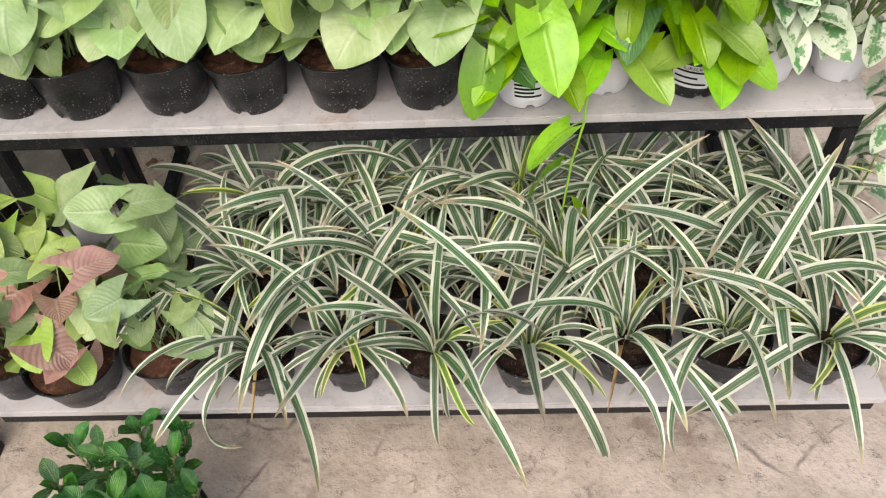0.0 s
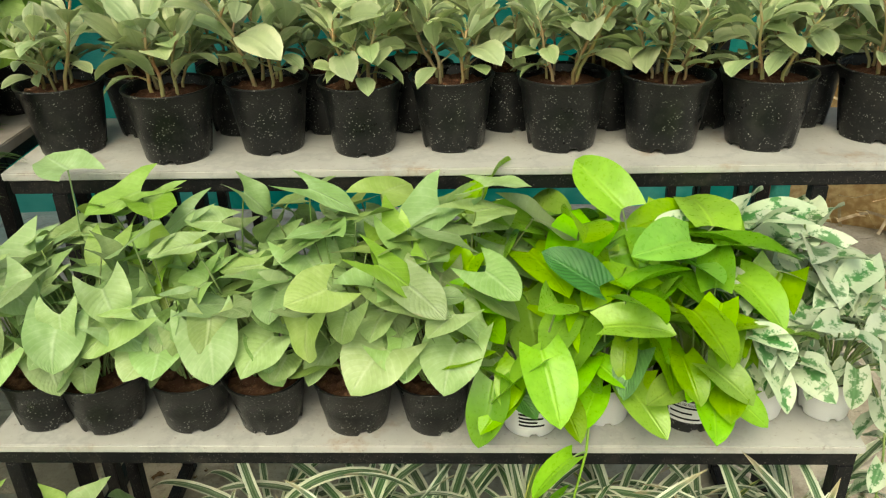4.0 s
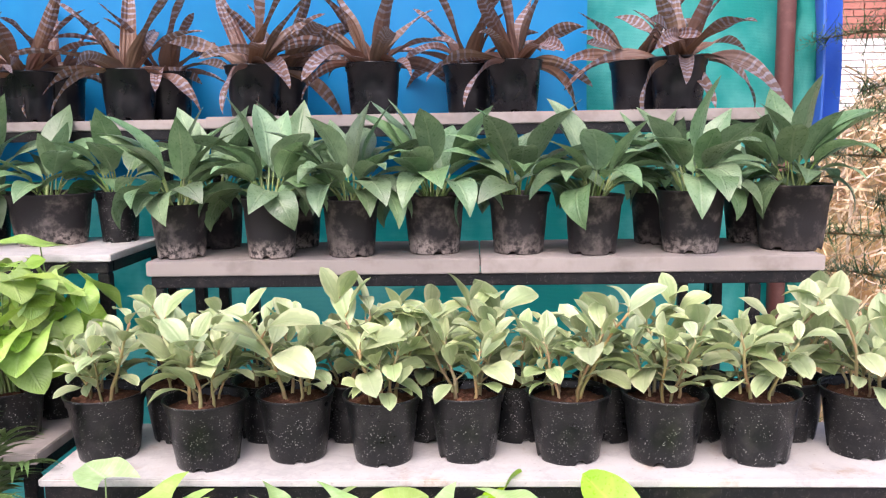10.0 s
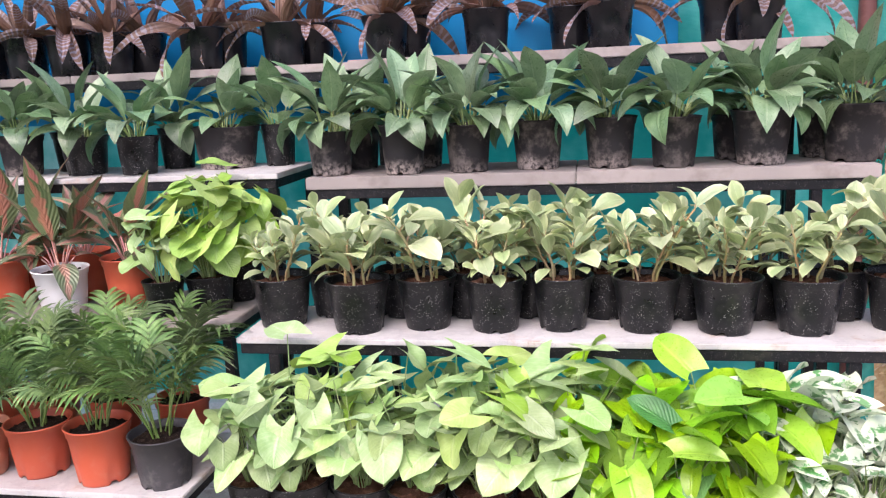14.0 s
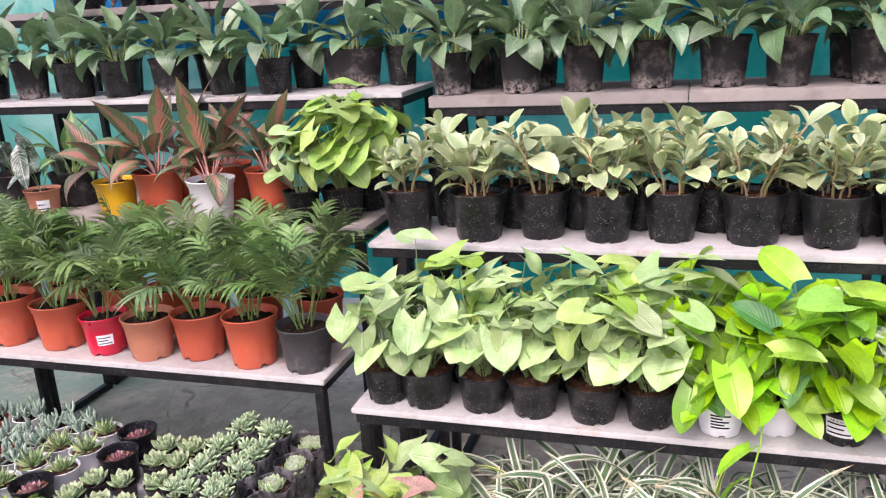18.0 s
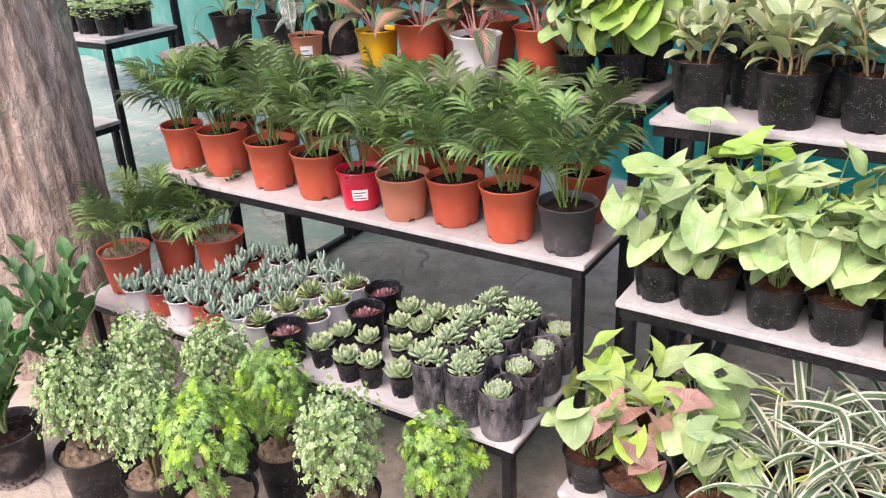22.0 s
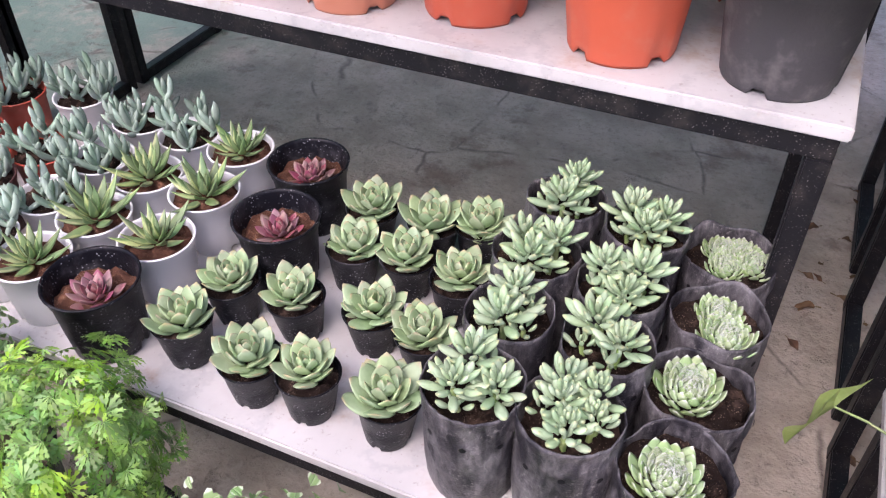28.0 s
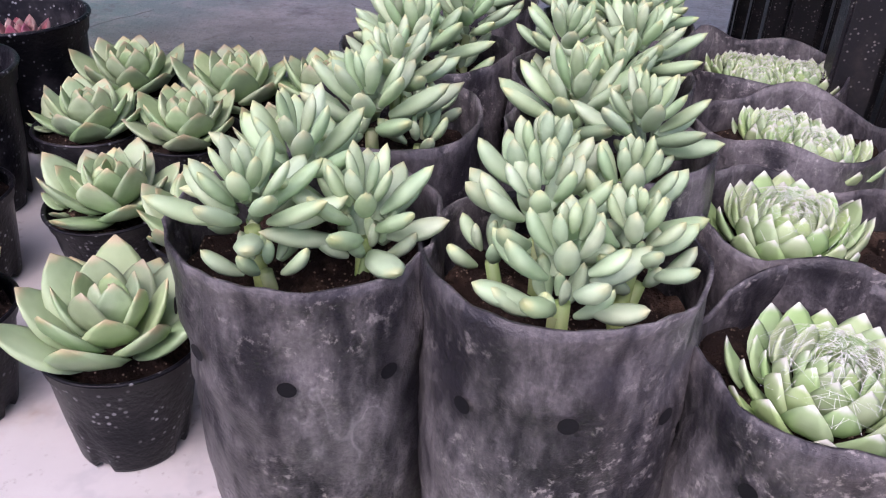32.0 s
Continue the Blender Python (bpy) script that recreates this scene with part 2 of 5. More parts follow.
M["sedum"] = leaf_material("blue_green_sedum_leaf", (0.315, 0.44, 0.245), (0.42, 0.54, 0.335), "plain", rough=0.54, through=0.12, vary=0.14, tip=(0.42, 0.47, 0.24))
M["cob"] = leaf_material("cobweb_houseleek_leaf", (0.27, 0.39, 0.16), (0.38, 0.48, 0.28), "plain", rough=0.7, through=0.05, tip=(0.50, 0.52, 0.44), vary=0.18)
M["semp"] = leaf_material("red_houseleek_leaf", (0.24, 0.06, 0.09), (0.25, 0.18, 0.15), "plain", rough=0.45, through=0.05, vary=0.3)
M["haw"] = leaf_material("small_agave_leaf", (0.16, 0.25, 0.10), (0.40, 0.46, 0.20), "margin", rough=0.45, through=0.06)
M["klein"] = leaf_material("blue_chalkstick_leaf", (0.205, 0.30, 0.215), (0.36, 0.445, 0.36), "plain", rough=0.6, vary=0.3, through=0.05)
M["ficus"] = leaf_material("glossy_ficus_leaf", (0.03, 0.12, 0.025), (0.10, 0.30, 0.04), "vein", rough=0.25)
M["zz"] = leaf_material("zamioculcas_leaflet", (0.055, 0.15, 0.045), (0.13, 0.25, 0.07), rough=0.3)
M["aralia"] = leaf_material("variegated_aralia_leaflet", (0.25, 0.40, 0.13), (0.68, 0.75, 0.52), "margin", rough=0.45, island=True, vary=0.28)
M["aralia_lime"] = leaf_material("green_parsley_aralia_leaflet", (0.15, 0.31, 0.065), (0.29, 0.47, 0.105), "plain", rough=0.42, island=True, vary=0.35)
M["aralia_young"] = leaf_material("lime_young_aralia_leaflet", (0.27, 0.48, 0.05), (0.37, 0.59, 0.08), "plain", rough=0.42, island=True, vary=0.25)
M["conifer"] = leaf_material("conifer_needle", (0.05, 0.10, 0.035), (0.10, 0.15, 0.06), "plain", island=True)

M["black_pot"] = grime_material("black_plastic_pot", (0.0065, 0.007, 0.008), (0.11, 0.105, 0.095), rough=0.30, scale=55, amount=0.16, speck=(0.40, 0.40, 0.38), bump=0.25, spec=0.3)
M["glossy_pot"] = grime_material("glossy_black_plastic_pot", (0.006, 0.0065, 0.009), (0.045, 0.045, 0.05), rough=0.27, scale=30, amount=0.3, bump=0.12, spec=0.4)
M["scuffed_pot"] = grime_material("scuffed_black_plastic_pot", (0.0065, 0.0065, 0.009), (0.12, 0.115, 0.12), rough=0.34, scale=60, amount=0.36, speck=(0.34, 0.34, 0.35), bump=0.3, spec=0.15)
M["dusty_pot"] = grime_material("dusty_black_plastic_pot", (0.017, 0.016, 0.017), (0.36, 0.31, 0.275), rough=0.6, amount=0.34, low=0.075, spec=0.25)
M["clay_pot"] = grime_material("orange_plastic_pot", (0.47, 0.088, 0.040), (0.45, 0.18, 0.11), rough=0.48, amount=0.4)
M["pale_clay_pot"] = grime_material("pale_terracotta_plastic_pot", (0.52, 0.20, 0.115), (0.56, 0.32, 0.22), rough=0.55, amount=0.5)
M["worn_pot"] = grime_material("worn_grey_black_plastic_pot", (0.045, 0.043, 0.046), (0.15, 0.14, 0.135), rough=0.6, scale=60, amount=0.6, bump=0.3)
M["dead_leaf"] = leaf_material("brown_dead_leaf", (0.13, 0.075, 0.04), (0.24, 0.15, 0.08), "plain", rough=0.8)
M["red_pot"] = grime_material("crimson_plastic_pot", (0.55, 0.01, 0.04), (0.5, 0.06, 0.08), rough=0.3, amount=0.3)
M["brick_red_pot"] = grime_material("brick_red_plastic_pot", (0.42, 0.07, 0.04), (0.40, 0.16, 0.10), rough=0.45, amount=0.4)
M["brown_pot"] = grime_material("dark_brown_plastic_pot", (0.085, 0.030, 0.028), (0.20, 0.12, 0.10), rough=0.5, amount=0.4)
M["yellow_pot"] = grime_material("yellow_plastic_pot", (0.80, 0.46, 0.01), (0.6, 0.36, 0.05), rough=0.35, amount=0.4)
M["white_pot"] = grime_material("white_plastic_pot", (0.90, 0.90, 0.90), (0.66, 0.62, 0.56), rough=0.4, amount=0.14, vary=0.04, through=0.25)
def bag_material():
    """Thin black polythene, greyed by rubbed-in dust, with pale scuffs along its creases."""
    m = Tree("black_polythene_bag")
    pos = m.shifted()
    mp = m.node("Mapping", Vector=pos)
    mp.inputs["Scale"].default_value = (1.0, 1.0, 0.45)
    dust = m.noise(mp.outputs[0], 26.0, 6.0, 0.7)
    grain = m.noise(pos, 420.0, 3.0, 0.6)
    crease = m.noise(mp.outputs[0], 48.0, 2.0, 0.4)
    line = m.ramp(m.math("ABSOLUTE", m.math("SUBTRACT", crease, 0.5)), 0.018, 0.0)
    z = m.node("SeparateXYZ", Vector=m.obj()).outputs[2]
    foot = m.math("MULTIPLY", m.ramp(m.math("MULTIPLY_ADD", dust, -0.10, z), 0.05, -0.05), m.ramp(grain, 0.35, 0.62))
    f = m.math("MULTIPLY_ADD", m.ramp(dust, 0.38, 0.66), m.math("MULTIPLY_ADD", grain, 0.7, 0.15), m.math("MULTIPLY", foot, 0.55), clamp=True)
    scuff = m.math("MULTIPLY", m.ramp(m.noise(pos, 150.0, 5.0, 0.75), 0.54, 0.66), m.ramp(m.noise(pos, 17.0, 3.0), 0.40, 0.62))
    col = m.mix(f, (0.019, 0.018, 0.022), (0.25, 0.235, 0.235))
    col = m.mix(m.math("MULTIPLY", scuff, 0.55), col, (0.36, 0.34, 0.32))
    col = m.mix(m.math("MULTIPLY", line, m.math("MULTIPLY", m.ramp(dust, 0.50, 0.62), 0.28)), col, (0.34, 0.33, 0.33))
    m.bump(m.math("MULTIPLY_ADD", crease, 1.4, m.math("MULTIPLY", grain, 0.12)), 0.55, 0.012)
    return m.done(col, m.math("MULTIPLY_ADD", f, 0.35, 0.34), spec=0.3)


M["bag"] = bag_material()
M["soil"] = grime_material("potting_soil", (0.014, 0.009, 0.007), (0.065, 0.042, 0.030), rough=0.95, scale=120, amount=1.0, speck=(0.26, 0.19, 0.13), bump=1.0, spec=0.1, vary=0.25)
M["red_soil"] = grime_material("reddish_potting_soil", (0.075, 0.035, 0.022), (0.20, 0.10, 0.06), rough=0.95, scale=120, amount=1.0, speck=(0.30, 0.22, 0.15), bump=1.0, spec=0.1, vary=0.25)
M["pale_soil"] = grime_material("pale_lumpy_soil", (0.22, 0.165, 0.115), (0.36, 0.28, 0.20), rough=0.95, scale=90, amount=1.0, speck=(0.14, 0.09, 0.06), bump=1.0, spec=0.1, vary=0.2)
def marble_material():
    """White marble, dusty and wet-marked, with soft grey veins and a few rust-orange stains."""
    m = Tree("white_marble_slab")
    pos = m.shifted(3.0)
    cloud = m.noise(pos, 5.0, 5.0, 0.6)
    vein = m.ramp(m.math("ABSOLUTE", m.math("SUBTRACT", m.noise(pos, 3.2, 6.0, 0.65), 0.5)), 0.035, 0.0)
    fine = m.noise(pos, 90.0, 4.0, 0.65)
    stain = m.ramp(m.noise(pos, 7.5, 5.0, 0.68), 0.55, 0.72)
    col = m.mix(m.ramp(cloud, 0.35, 0.70), (0.53, 0.52, 0.50), (0.44, 0.43, 0.41))
    col = m.mix(m.math("MULTIPLY", vein, 0.28), col, (0.28, 0.28, 0.29))
    col = m.mix(m.math("MULTIPLY", stain, m.math("MULTIPLY_ADD", fine, 0.7, 0.2)), col, (0.34, 0.21, 0.12))
    col = m.mix(m.math("MULTIPLY", m.ramp(fine, 0.60, 0.72), 0.55), col, (0.26, 0.22, 0.19))
    m.bump(m.math("MULTIPLY_ADD", fine, 0.4, cloud), 0.10, 0.004)
    return m.done(col, m.math("MULTIPLY_ADD", cloud, 0.3, 0.26))


M["marble"] = marble_material()
M["concrete_slab"] = grime_material("grey_concrete_slab", (0.32, 0.285, 0.26), (0.21, 0.18, 0.16), rough=0.85, scale=22, amount=0.7, bump=0.25)
M["frame"] = grime_material("black_painted_steel", (0.008, 0.008, 0.010), (0.10, 0.085, 0.07), rough=0.42, scale=80, amount=0.20, speck=(0.17, 0.16, 0.15), bump=0.25, spec=0.25)
M["label"] = grime_material("white_paper_label", (0.82, 0.82, 0.82), (0.6, 0.58, 0.55), amount=0.3)
M["ink"] = grime_material("dark_ink", (0.010, 0.010, 0.012), (0.02, 0.02, 0.02), spec=0.1)
M["pipe"] = grime_material("brown_painted_pipe", (0.10, 0.035, 0.03), (0.20, 0.10, 0.08), rough=0.5, amount=0.5)
M["tarp"] = grime_material("blue_tarpaulin", (0.0, 0.27, 0.60), (0.004, 0.33, 0.66), rough=0.45, scale=8, amount=0.6, bump=0.2, through=0.4)
M["tarp_b"] = grime_material("royal_blue_tarpaulin", (0.05, 0.16, 0.62), (0.12, 0.26, 0.70), rough=0.4, scale=20, amount=0.6, bump=0.5)
M["web"] = grime_material("white_cobweb_hair", (0.55, 0.58, 0.52), (0.46, 0.48, 0.42), rough=0.9)


def net_material(name, deep, pale, tape, through):
    """Shade cloth: a fine weave of knitted tapes, with patches of light put into its colour."""
    m = Tree(name)
    pos = m.world_pos()
    w1 = m.node("TexWave", Vector=pos, Scale=55.0, Distortion=1.5)
    w1.bands_direction = "Z"
    w2 = m.node("TexWave", Vector=pos, Scale=70.0, Distortion=2.0)
    weave = m.math("MULTIPLY", w1.outputs[1], w2.outputs[1])
    light_patch = m.ramp(m.noise(pos, 2.2, 4.0, 0.6), 0.42, 0.66)
    col = m.mix(light_patch, deep, pale)
    col = m.mix(m.math("MULTIPLY", weave, 0.45), col, tape)
    m.bump(weave, 0.4, 0.004)
    return m.done(col, 0.6, glow_through=through)


def floor_material():
    """Worn concrete, brown-grey, with green paint left towards the back and footprints of dried soil."""
    m = Tree("worn_painted_concrete")
    pos = m.world_pos()
    sep = m.node("SeparateXYZ", Vector=pos)
    big = m.noise(pos, 1.1, 5.0, 0.6)
    mid = m.noise(pos, 6.0, 5.0, 0.65)
    fine = m.noise(pos, 60.0, 4.0, 0.6)
    col = m.mix(m.ramp(mid, 0.35, 0.65), (0.37, 0.318, 0.252), (0.525, 0.465, 0.385))
    col = m.mix(m.math("MULTIPLY", m.ramp(fine, 0.5, 0.75), 0.5), col, (0.22, 0.185, 0.155))
    far = m.math("MULTIPLY_ADD", big, 1.3, m.math("MULTIPLY", sep.outputs[0], -1.0))
    far = m.math("MULTIPLY_ADD", sep.outputs[1], 0.45, far)
    paint = m.math("MULTIPLY", m.ramp(far, 4.5, 5.4), m.ramp(mid, 0.75, 0.45))
    col = m.mix(m.math("MULTIPLY", paint, 0.85), col, (0.22, 0.33, 0.27))
    dirt = m.math("MULTIPLY", m.ramp(m.noise(pos, 3.1, 6.0, 0.7), 0.55, 0.66), 0.55)
    col = m.mix(dirt, col, (0.15, 0.10, 0.075))
    crack = m.node("TexVoronoi", Vector=m.mix(0.12, pos, m.node("TexNoise", Vector=pos, Scale=3.0, Detail=4.0).outputs[1]), Scale=1.6)
    crack.feature = "DISTANCE_TO_EDGE"
    gap = m.math("MULTIPLY", m.ramp(crack.outputs[0], 0.012, 0.0), m.ramp(mid, 0.45, 0.6))
    col = m.mix(m.math("MULTIPLY", gap, 0.7), col, (0.12, 0.10, 0.085))
    pit = m.ramp(m.noise(pos, 22.0, 5.0, 0.7), 0.56, 0.70)
    col = m.mix(m.math("MULTIPLY", pit, 0.45), col, (0.24, 0.21, 0.185))
    m.bump(m.math("MULTIPLY_ADD", pit, -0.35, m.math("MULTIPLY_ADD", fine, 0.45, mid)), 0.8, 0.014)
    return m.done(col, m.math("MULTIPLY_ADD", mid, 0.3, 0.5), spec=0.25)


M["net"] = net_material("green_shade_net", (0.0, 0.33, 0.28), (0.11, 0.54, 0.47), (0.0, 0.22, 0.18), 0.45)
# paler copy of the green net: light from behind is put into its colour
M["pale_net"] = net_material("backlit_mint_shade_net", (0.13, 0.48, 0.385), (0.34, 0.64, 0.54), (0.08, 0.38, 0.31), 0.45)
M["floor"] = floor_material()


def bark_material():
    m = Tree("furrowed_bark")
    pos = m.obj()
    mp = m.node("Mapping", Vector=pos)
    mp.inputs["Scale"].default_value = (6.0, 6.0, 2.0)
    ridge = m.noise(mp.outputs[0], 3.0, 6.0, 0.65)
    fine = m.noise(pos, 60.0, 4.0)
    col = m.mix(m.ramp(ridge, 0.36, 0.62), (0.33, 0.25, 0.195), (0.62, 0.51, 0.415))
    col = m.mix(m.math("MULTIPLY", m.ramp(m.noise(pos, 5.0, 3.0), 0.60, 0.68), 0.5), col, (0.16, 0.30, 0.17))
    m.bump(m.math("MULTIPLY_ADD", fine, 0.25, ridge), 1.0, 0.06)
    return m.done(col, 0.9, spec=0.15)


M["bark"] = bark_material()


# ---- building helpers ----
rng = random.Random(7)


def mesh_of(name, bm, mats, smooth=True):
    me = bpy.data.meshes.new(name)
    bm.to_mesh(me)
    bm.free()
    for k in mats:
        me.materials.append(M[k] if isinstance(k, str) else k)
    if smooth:
        for p in me.polygons:
            p.use_smooth = True
    return me


def raw_mesh(name, verts, faces, mats, uvs=None, slots=None, smooth=True):
    me = bpy.data.meshes.new(name)
    me.from_pydata(verts, [], faces)
    for k in mats:
        me.materials.append(M[k] if isinstance(k, str) else k)
    if uvs is not None:
        layer = me.uv_layers.new(name="UVMap")
        idx = np.empty(len(me.loops), dtype=np.int32)
        me.loops.foreach_get("vertex_index", idx)
        layer.data.foreach_set("uv", np.asarray(uvs, dtype=np.float32)[idx].ravel())
    if slots is not None:
        me.polygons.foreach_set("material_index", np.asarray(slots, dtype=np.int32))
    if smooth:
        me.polygons.foreach_set("use_smooth", np.ones(len(me.polygons), dtype=bool))
    me.update()
    return me


def put(name, me, parent=None, m=None, label=""):
    """One mesh object under a thing or a part."""
    ob = new(name, me)
    ob.parent = parent
    if m is not None:
        ob.matrix_basis = m
    if label:
        tagged(ob, label)
    return ob


def part(name, bm, material, parent, label=""):
    return put(name, mesh_of(name, bm, [material]), parent, None, label)


def thing(name, m, label, category, group="", kind=""):
    ob = new(name)
    ob.empty_display_size = 0.05
    ob.matrix_basis = m
    return tagged(ob, label, category, group, kind)


def box(bm, x0, x1, y0, y1, z0, z1, bevel=0.0):
    r = bmesh.ops.create_cube(bm, size=1.0, matrix=Matrix.Translation(((x0 + x1) / 2, (y0 + y1) / 2, (z0 + z1) / 2)) @ Matrix.Diagonal((x1 - x0, y1 - y0, z1 - z0, 1)))
    if bevel:
        edges = list({e for v in r["verts"] for e in v.link_edges})
        bmesh.ops.bevel(bm, geom=edges, offset=bevel, segments=2, affect="EDGES")


def box_part(name, dims, material, parent, bevel=0.003, label="", m=None):
    bm = bmesh.new()
    box(bm, *dims, bevel)
    ob = put(name, mesh_of(name, bm, [material], smooth=False), parent, m, label)
    return ob


def lathe(profile, n=28, wob=0.0, seed=0):
    """Verts and faces of a turned shape from (radius, height) pairs."""
    vs, fs = [], []
    for k, (r, z) in enumerate(profile):
        for i in range(n):
            a = 2 * math.pi * i / n
            d = 1.0 + wob * noise.noise(Vector((math.cos(a) * 1.5 + seed, math.sin(a) * 1.5, z * 14)))
            vs.append((r * d * math.cos(a), r * d * math.sin(a), z))
            if k:
                j = (i + 1) % n
                fs.append(((k - 1) * n + i, (k - 1) * n + j, k * n + j, k * n + i))
    return vs, fs


pot_cache = {}


def pot_mesh(r, h, material, base=0.74, lip=0.16, thick=0.035):
    """A tapered pot: foot, wall, stepped lip, rolled rim, inside wall; notched drain holes at the foot."""
    key = (round(r, 3), round(h, 3), material, base)
    if key not in pot_cache:
        rb, t = r * base, r * thick
        rs = r * (1 - 0.07)
        prof = [(0.001, 0.004), (rb * 0.9, 0.004), (rb * 0.97, 0.0), (rb, h * 0.03), (rb + (rs - rb) * 0.5, h * 0.42), (rs * 0.985, h * (1 - lip)), (rs + t * 0.7, h * (1 - lip) + 0.002), (r * 0.985, h * 0.965), (r * 1.01, h * 0.97), (r * 1.02, h * 0.985), (r * 1.01, h), (r - t, h * 0.997), (r - 1.6 * t, h * 0.95), (rs - 2 * t, h * 0.72), (rb, h * 0.6)]
        vs, fs = lathe(prof, 64)
        # drain notches cut into the foot at four places
        vs = [(x * 0.955, y * 0.955, z + h * 0.05) if (k // 64 in (1, 2, 3) and (k % 64) % 16 in (0, 1, 2)) else (x, y, z) for k, (x, y, z) in enumerate(vs)]
        pot_cache[key] = raw_mesh("pot", vs, fs, [material])
    return pot_cache[key]


soil_cache = {}


def soil_mesh(r, material="soil"):
    key = (round(r, 3), material)
    if key not in soil_cache:
        prof = [(r * q, 0.012 * r / 0.1 * (1 - q * q)) for q in (1.0, 0.92, 0.84, 0.76, 0.68, 0.59, 0.5, 0.41, 0.32, 0.22, 0.12, 0.01)]
        vs, fs = lathe(prof, 44)
        vs = [(x, y, z + 0.010 * noise.noise(Vector((x * 60, y * 60, key[0] * 9))) + 0.007 * abs(noise.noise(Vector((x * 130, y * 130, 3)))) + 0.004 * noise.noise(Vector((x * 300, y * 300, 5)))) for x, y, z in vs]
        if material == "pale_soil":
            vs = [(x, y, z + 0.034 * max(0.0, noise.noise(Vector((x * 60, y * 60, 8)))) + 0.016 * abs(noise.noise(Vector((x * 110, y * 110, 2))))) for x, y, z in vs]
        soil_cache[key] = raw_mesh("soil", vs, fs, [material])
    return soil_cache[key]


# ---- leaves ----
def w_ovate(v):
    return max(0.0, math.sin(math.pi * v ** 0.58)) ** 0.85


def w_elliptic(v):
    return max(0.0, math.sin(math.pi * v ** 0.85)) ** 0.8


def w_blade(v):
    return max(0.0, math.sin(math.pi * v ** 0.80)) ** 0.92 * (1.0 - 0.25 * v ** 6)


def w_obovate(v):
    return max(0.0, math.sin(math.pi * min(1, (0.06 + 0.94 * v)) ** 1.25)) ** 0.75


def w_arrow(v):
    return (1 - v) ** 0.88 * (0.80 + 1.15 * v) * min(1.0, 0.93 + v)


def w_heart(v):
    return (1 - v) ** 0.80 * (0.64 + 1.75 * v - 0.35 * v * v)


def w_strap(v):
    return min(1.0, 0.45 + 3.2 * v) * (1 - v ** 5) ** 0.8


def leaf_mesh(name, mats, L, W, shape, pet=0.0, el=(80, 60), blade_el=20, droop=60, fold=20, lobe=0.0, nv=8, nu=4, wave=0.0, r_pet=0.0022, twist=0.0, side=0.0, seed=0, yaw=0.0):
    """A leaf with its stalk. It grows from the origin towards +x; el: the stalk's steepness at foot and top, blade_el and droop: the blade's, in degrees."""
    vs, fs, uv, sl = [], [], [], []
    p = Vector((0, 0, 0))
    if pet > 0:
        n = 5
        for k in range(n + 1):
            a = radians(el[0] + (el[1] - el[0]) * k / n)
            d = Vector((math.cos(a), 0, math.sin(a)))
            up = Vector((-d.z, 0, d.x))
            rr = r_pet * (1.25 - 0.45 * k / n)
            for j in range(4):
                b = math.pi / 2 * j
                vs.append(tuple(p + Vector((0, rr * math.cos(b), 0)) + up * (rr * math.sin(b))))
                uv.append((0.5, 0.5))
            if k:
                o = (k - 1) * 4
                for j in range(4):
                    fs.append((o + j, o + (j + 1) % 4, o + 4 + (j + 1) % 4, o + 4 + j))
                    sl.append(1)
            if k < n:
                p = p + d * (pet / n)
    o = len(vs)
    cols = 2 * nu + 1
    for k in range(nv + 1):
        v = k / nv
        a = radians(blade_el - droop * v)
        cy, sy = math.cos(radians(yaw)), math.sin(radians(yaw))
        d = Vector((math.cos(a) * cy, math.cos(a) * sy, math.sin(a)))
        across = Vector((-sy, cy, 0))
        up = Vector((-math.sin(a) * cy, -math.sin(a) * sy, math.cos(a)))
        w = W / 2 * shape(v)
        tw = radians(twist) * (0.4 + 0.6 * v)
        lat0 = across * math.cos(tw) + up * math.sin(tw)
        up2 = up * math.cos(tw) - across * math.sin(tw)
        for i in range(cols):
            u = (i - nu) / nu
            fo = radians(fold)
            q = p + lat0 * (u * w * math.cos(fo)) + up2 * (abs(u) * w * math.sin(fo))
            q = q + up2 * (wave * math.sin(v * 9 + u * 2 + seed) * abs(u) * w)
            q = q - d * (lobe * L * (1 - v) ** 3 * abs(u) ** 1.4) + across * (side * L * v * v)
            vs.append(tuple(q))
            uv.append(((u + 1) / 2, v))
        if k:
            r0, r1 = o + (k - 1) * cols, o + k * cols
            for i in range(cols - 1):
                fs.append((r0 + i, r0 + i + 1, r1 + i + 1, r1 + i))
                sl.append(0)
        p = p + d * (L / nv)
    return raw_mesh(name, vs, fs, mats, uv, sl)


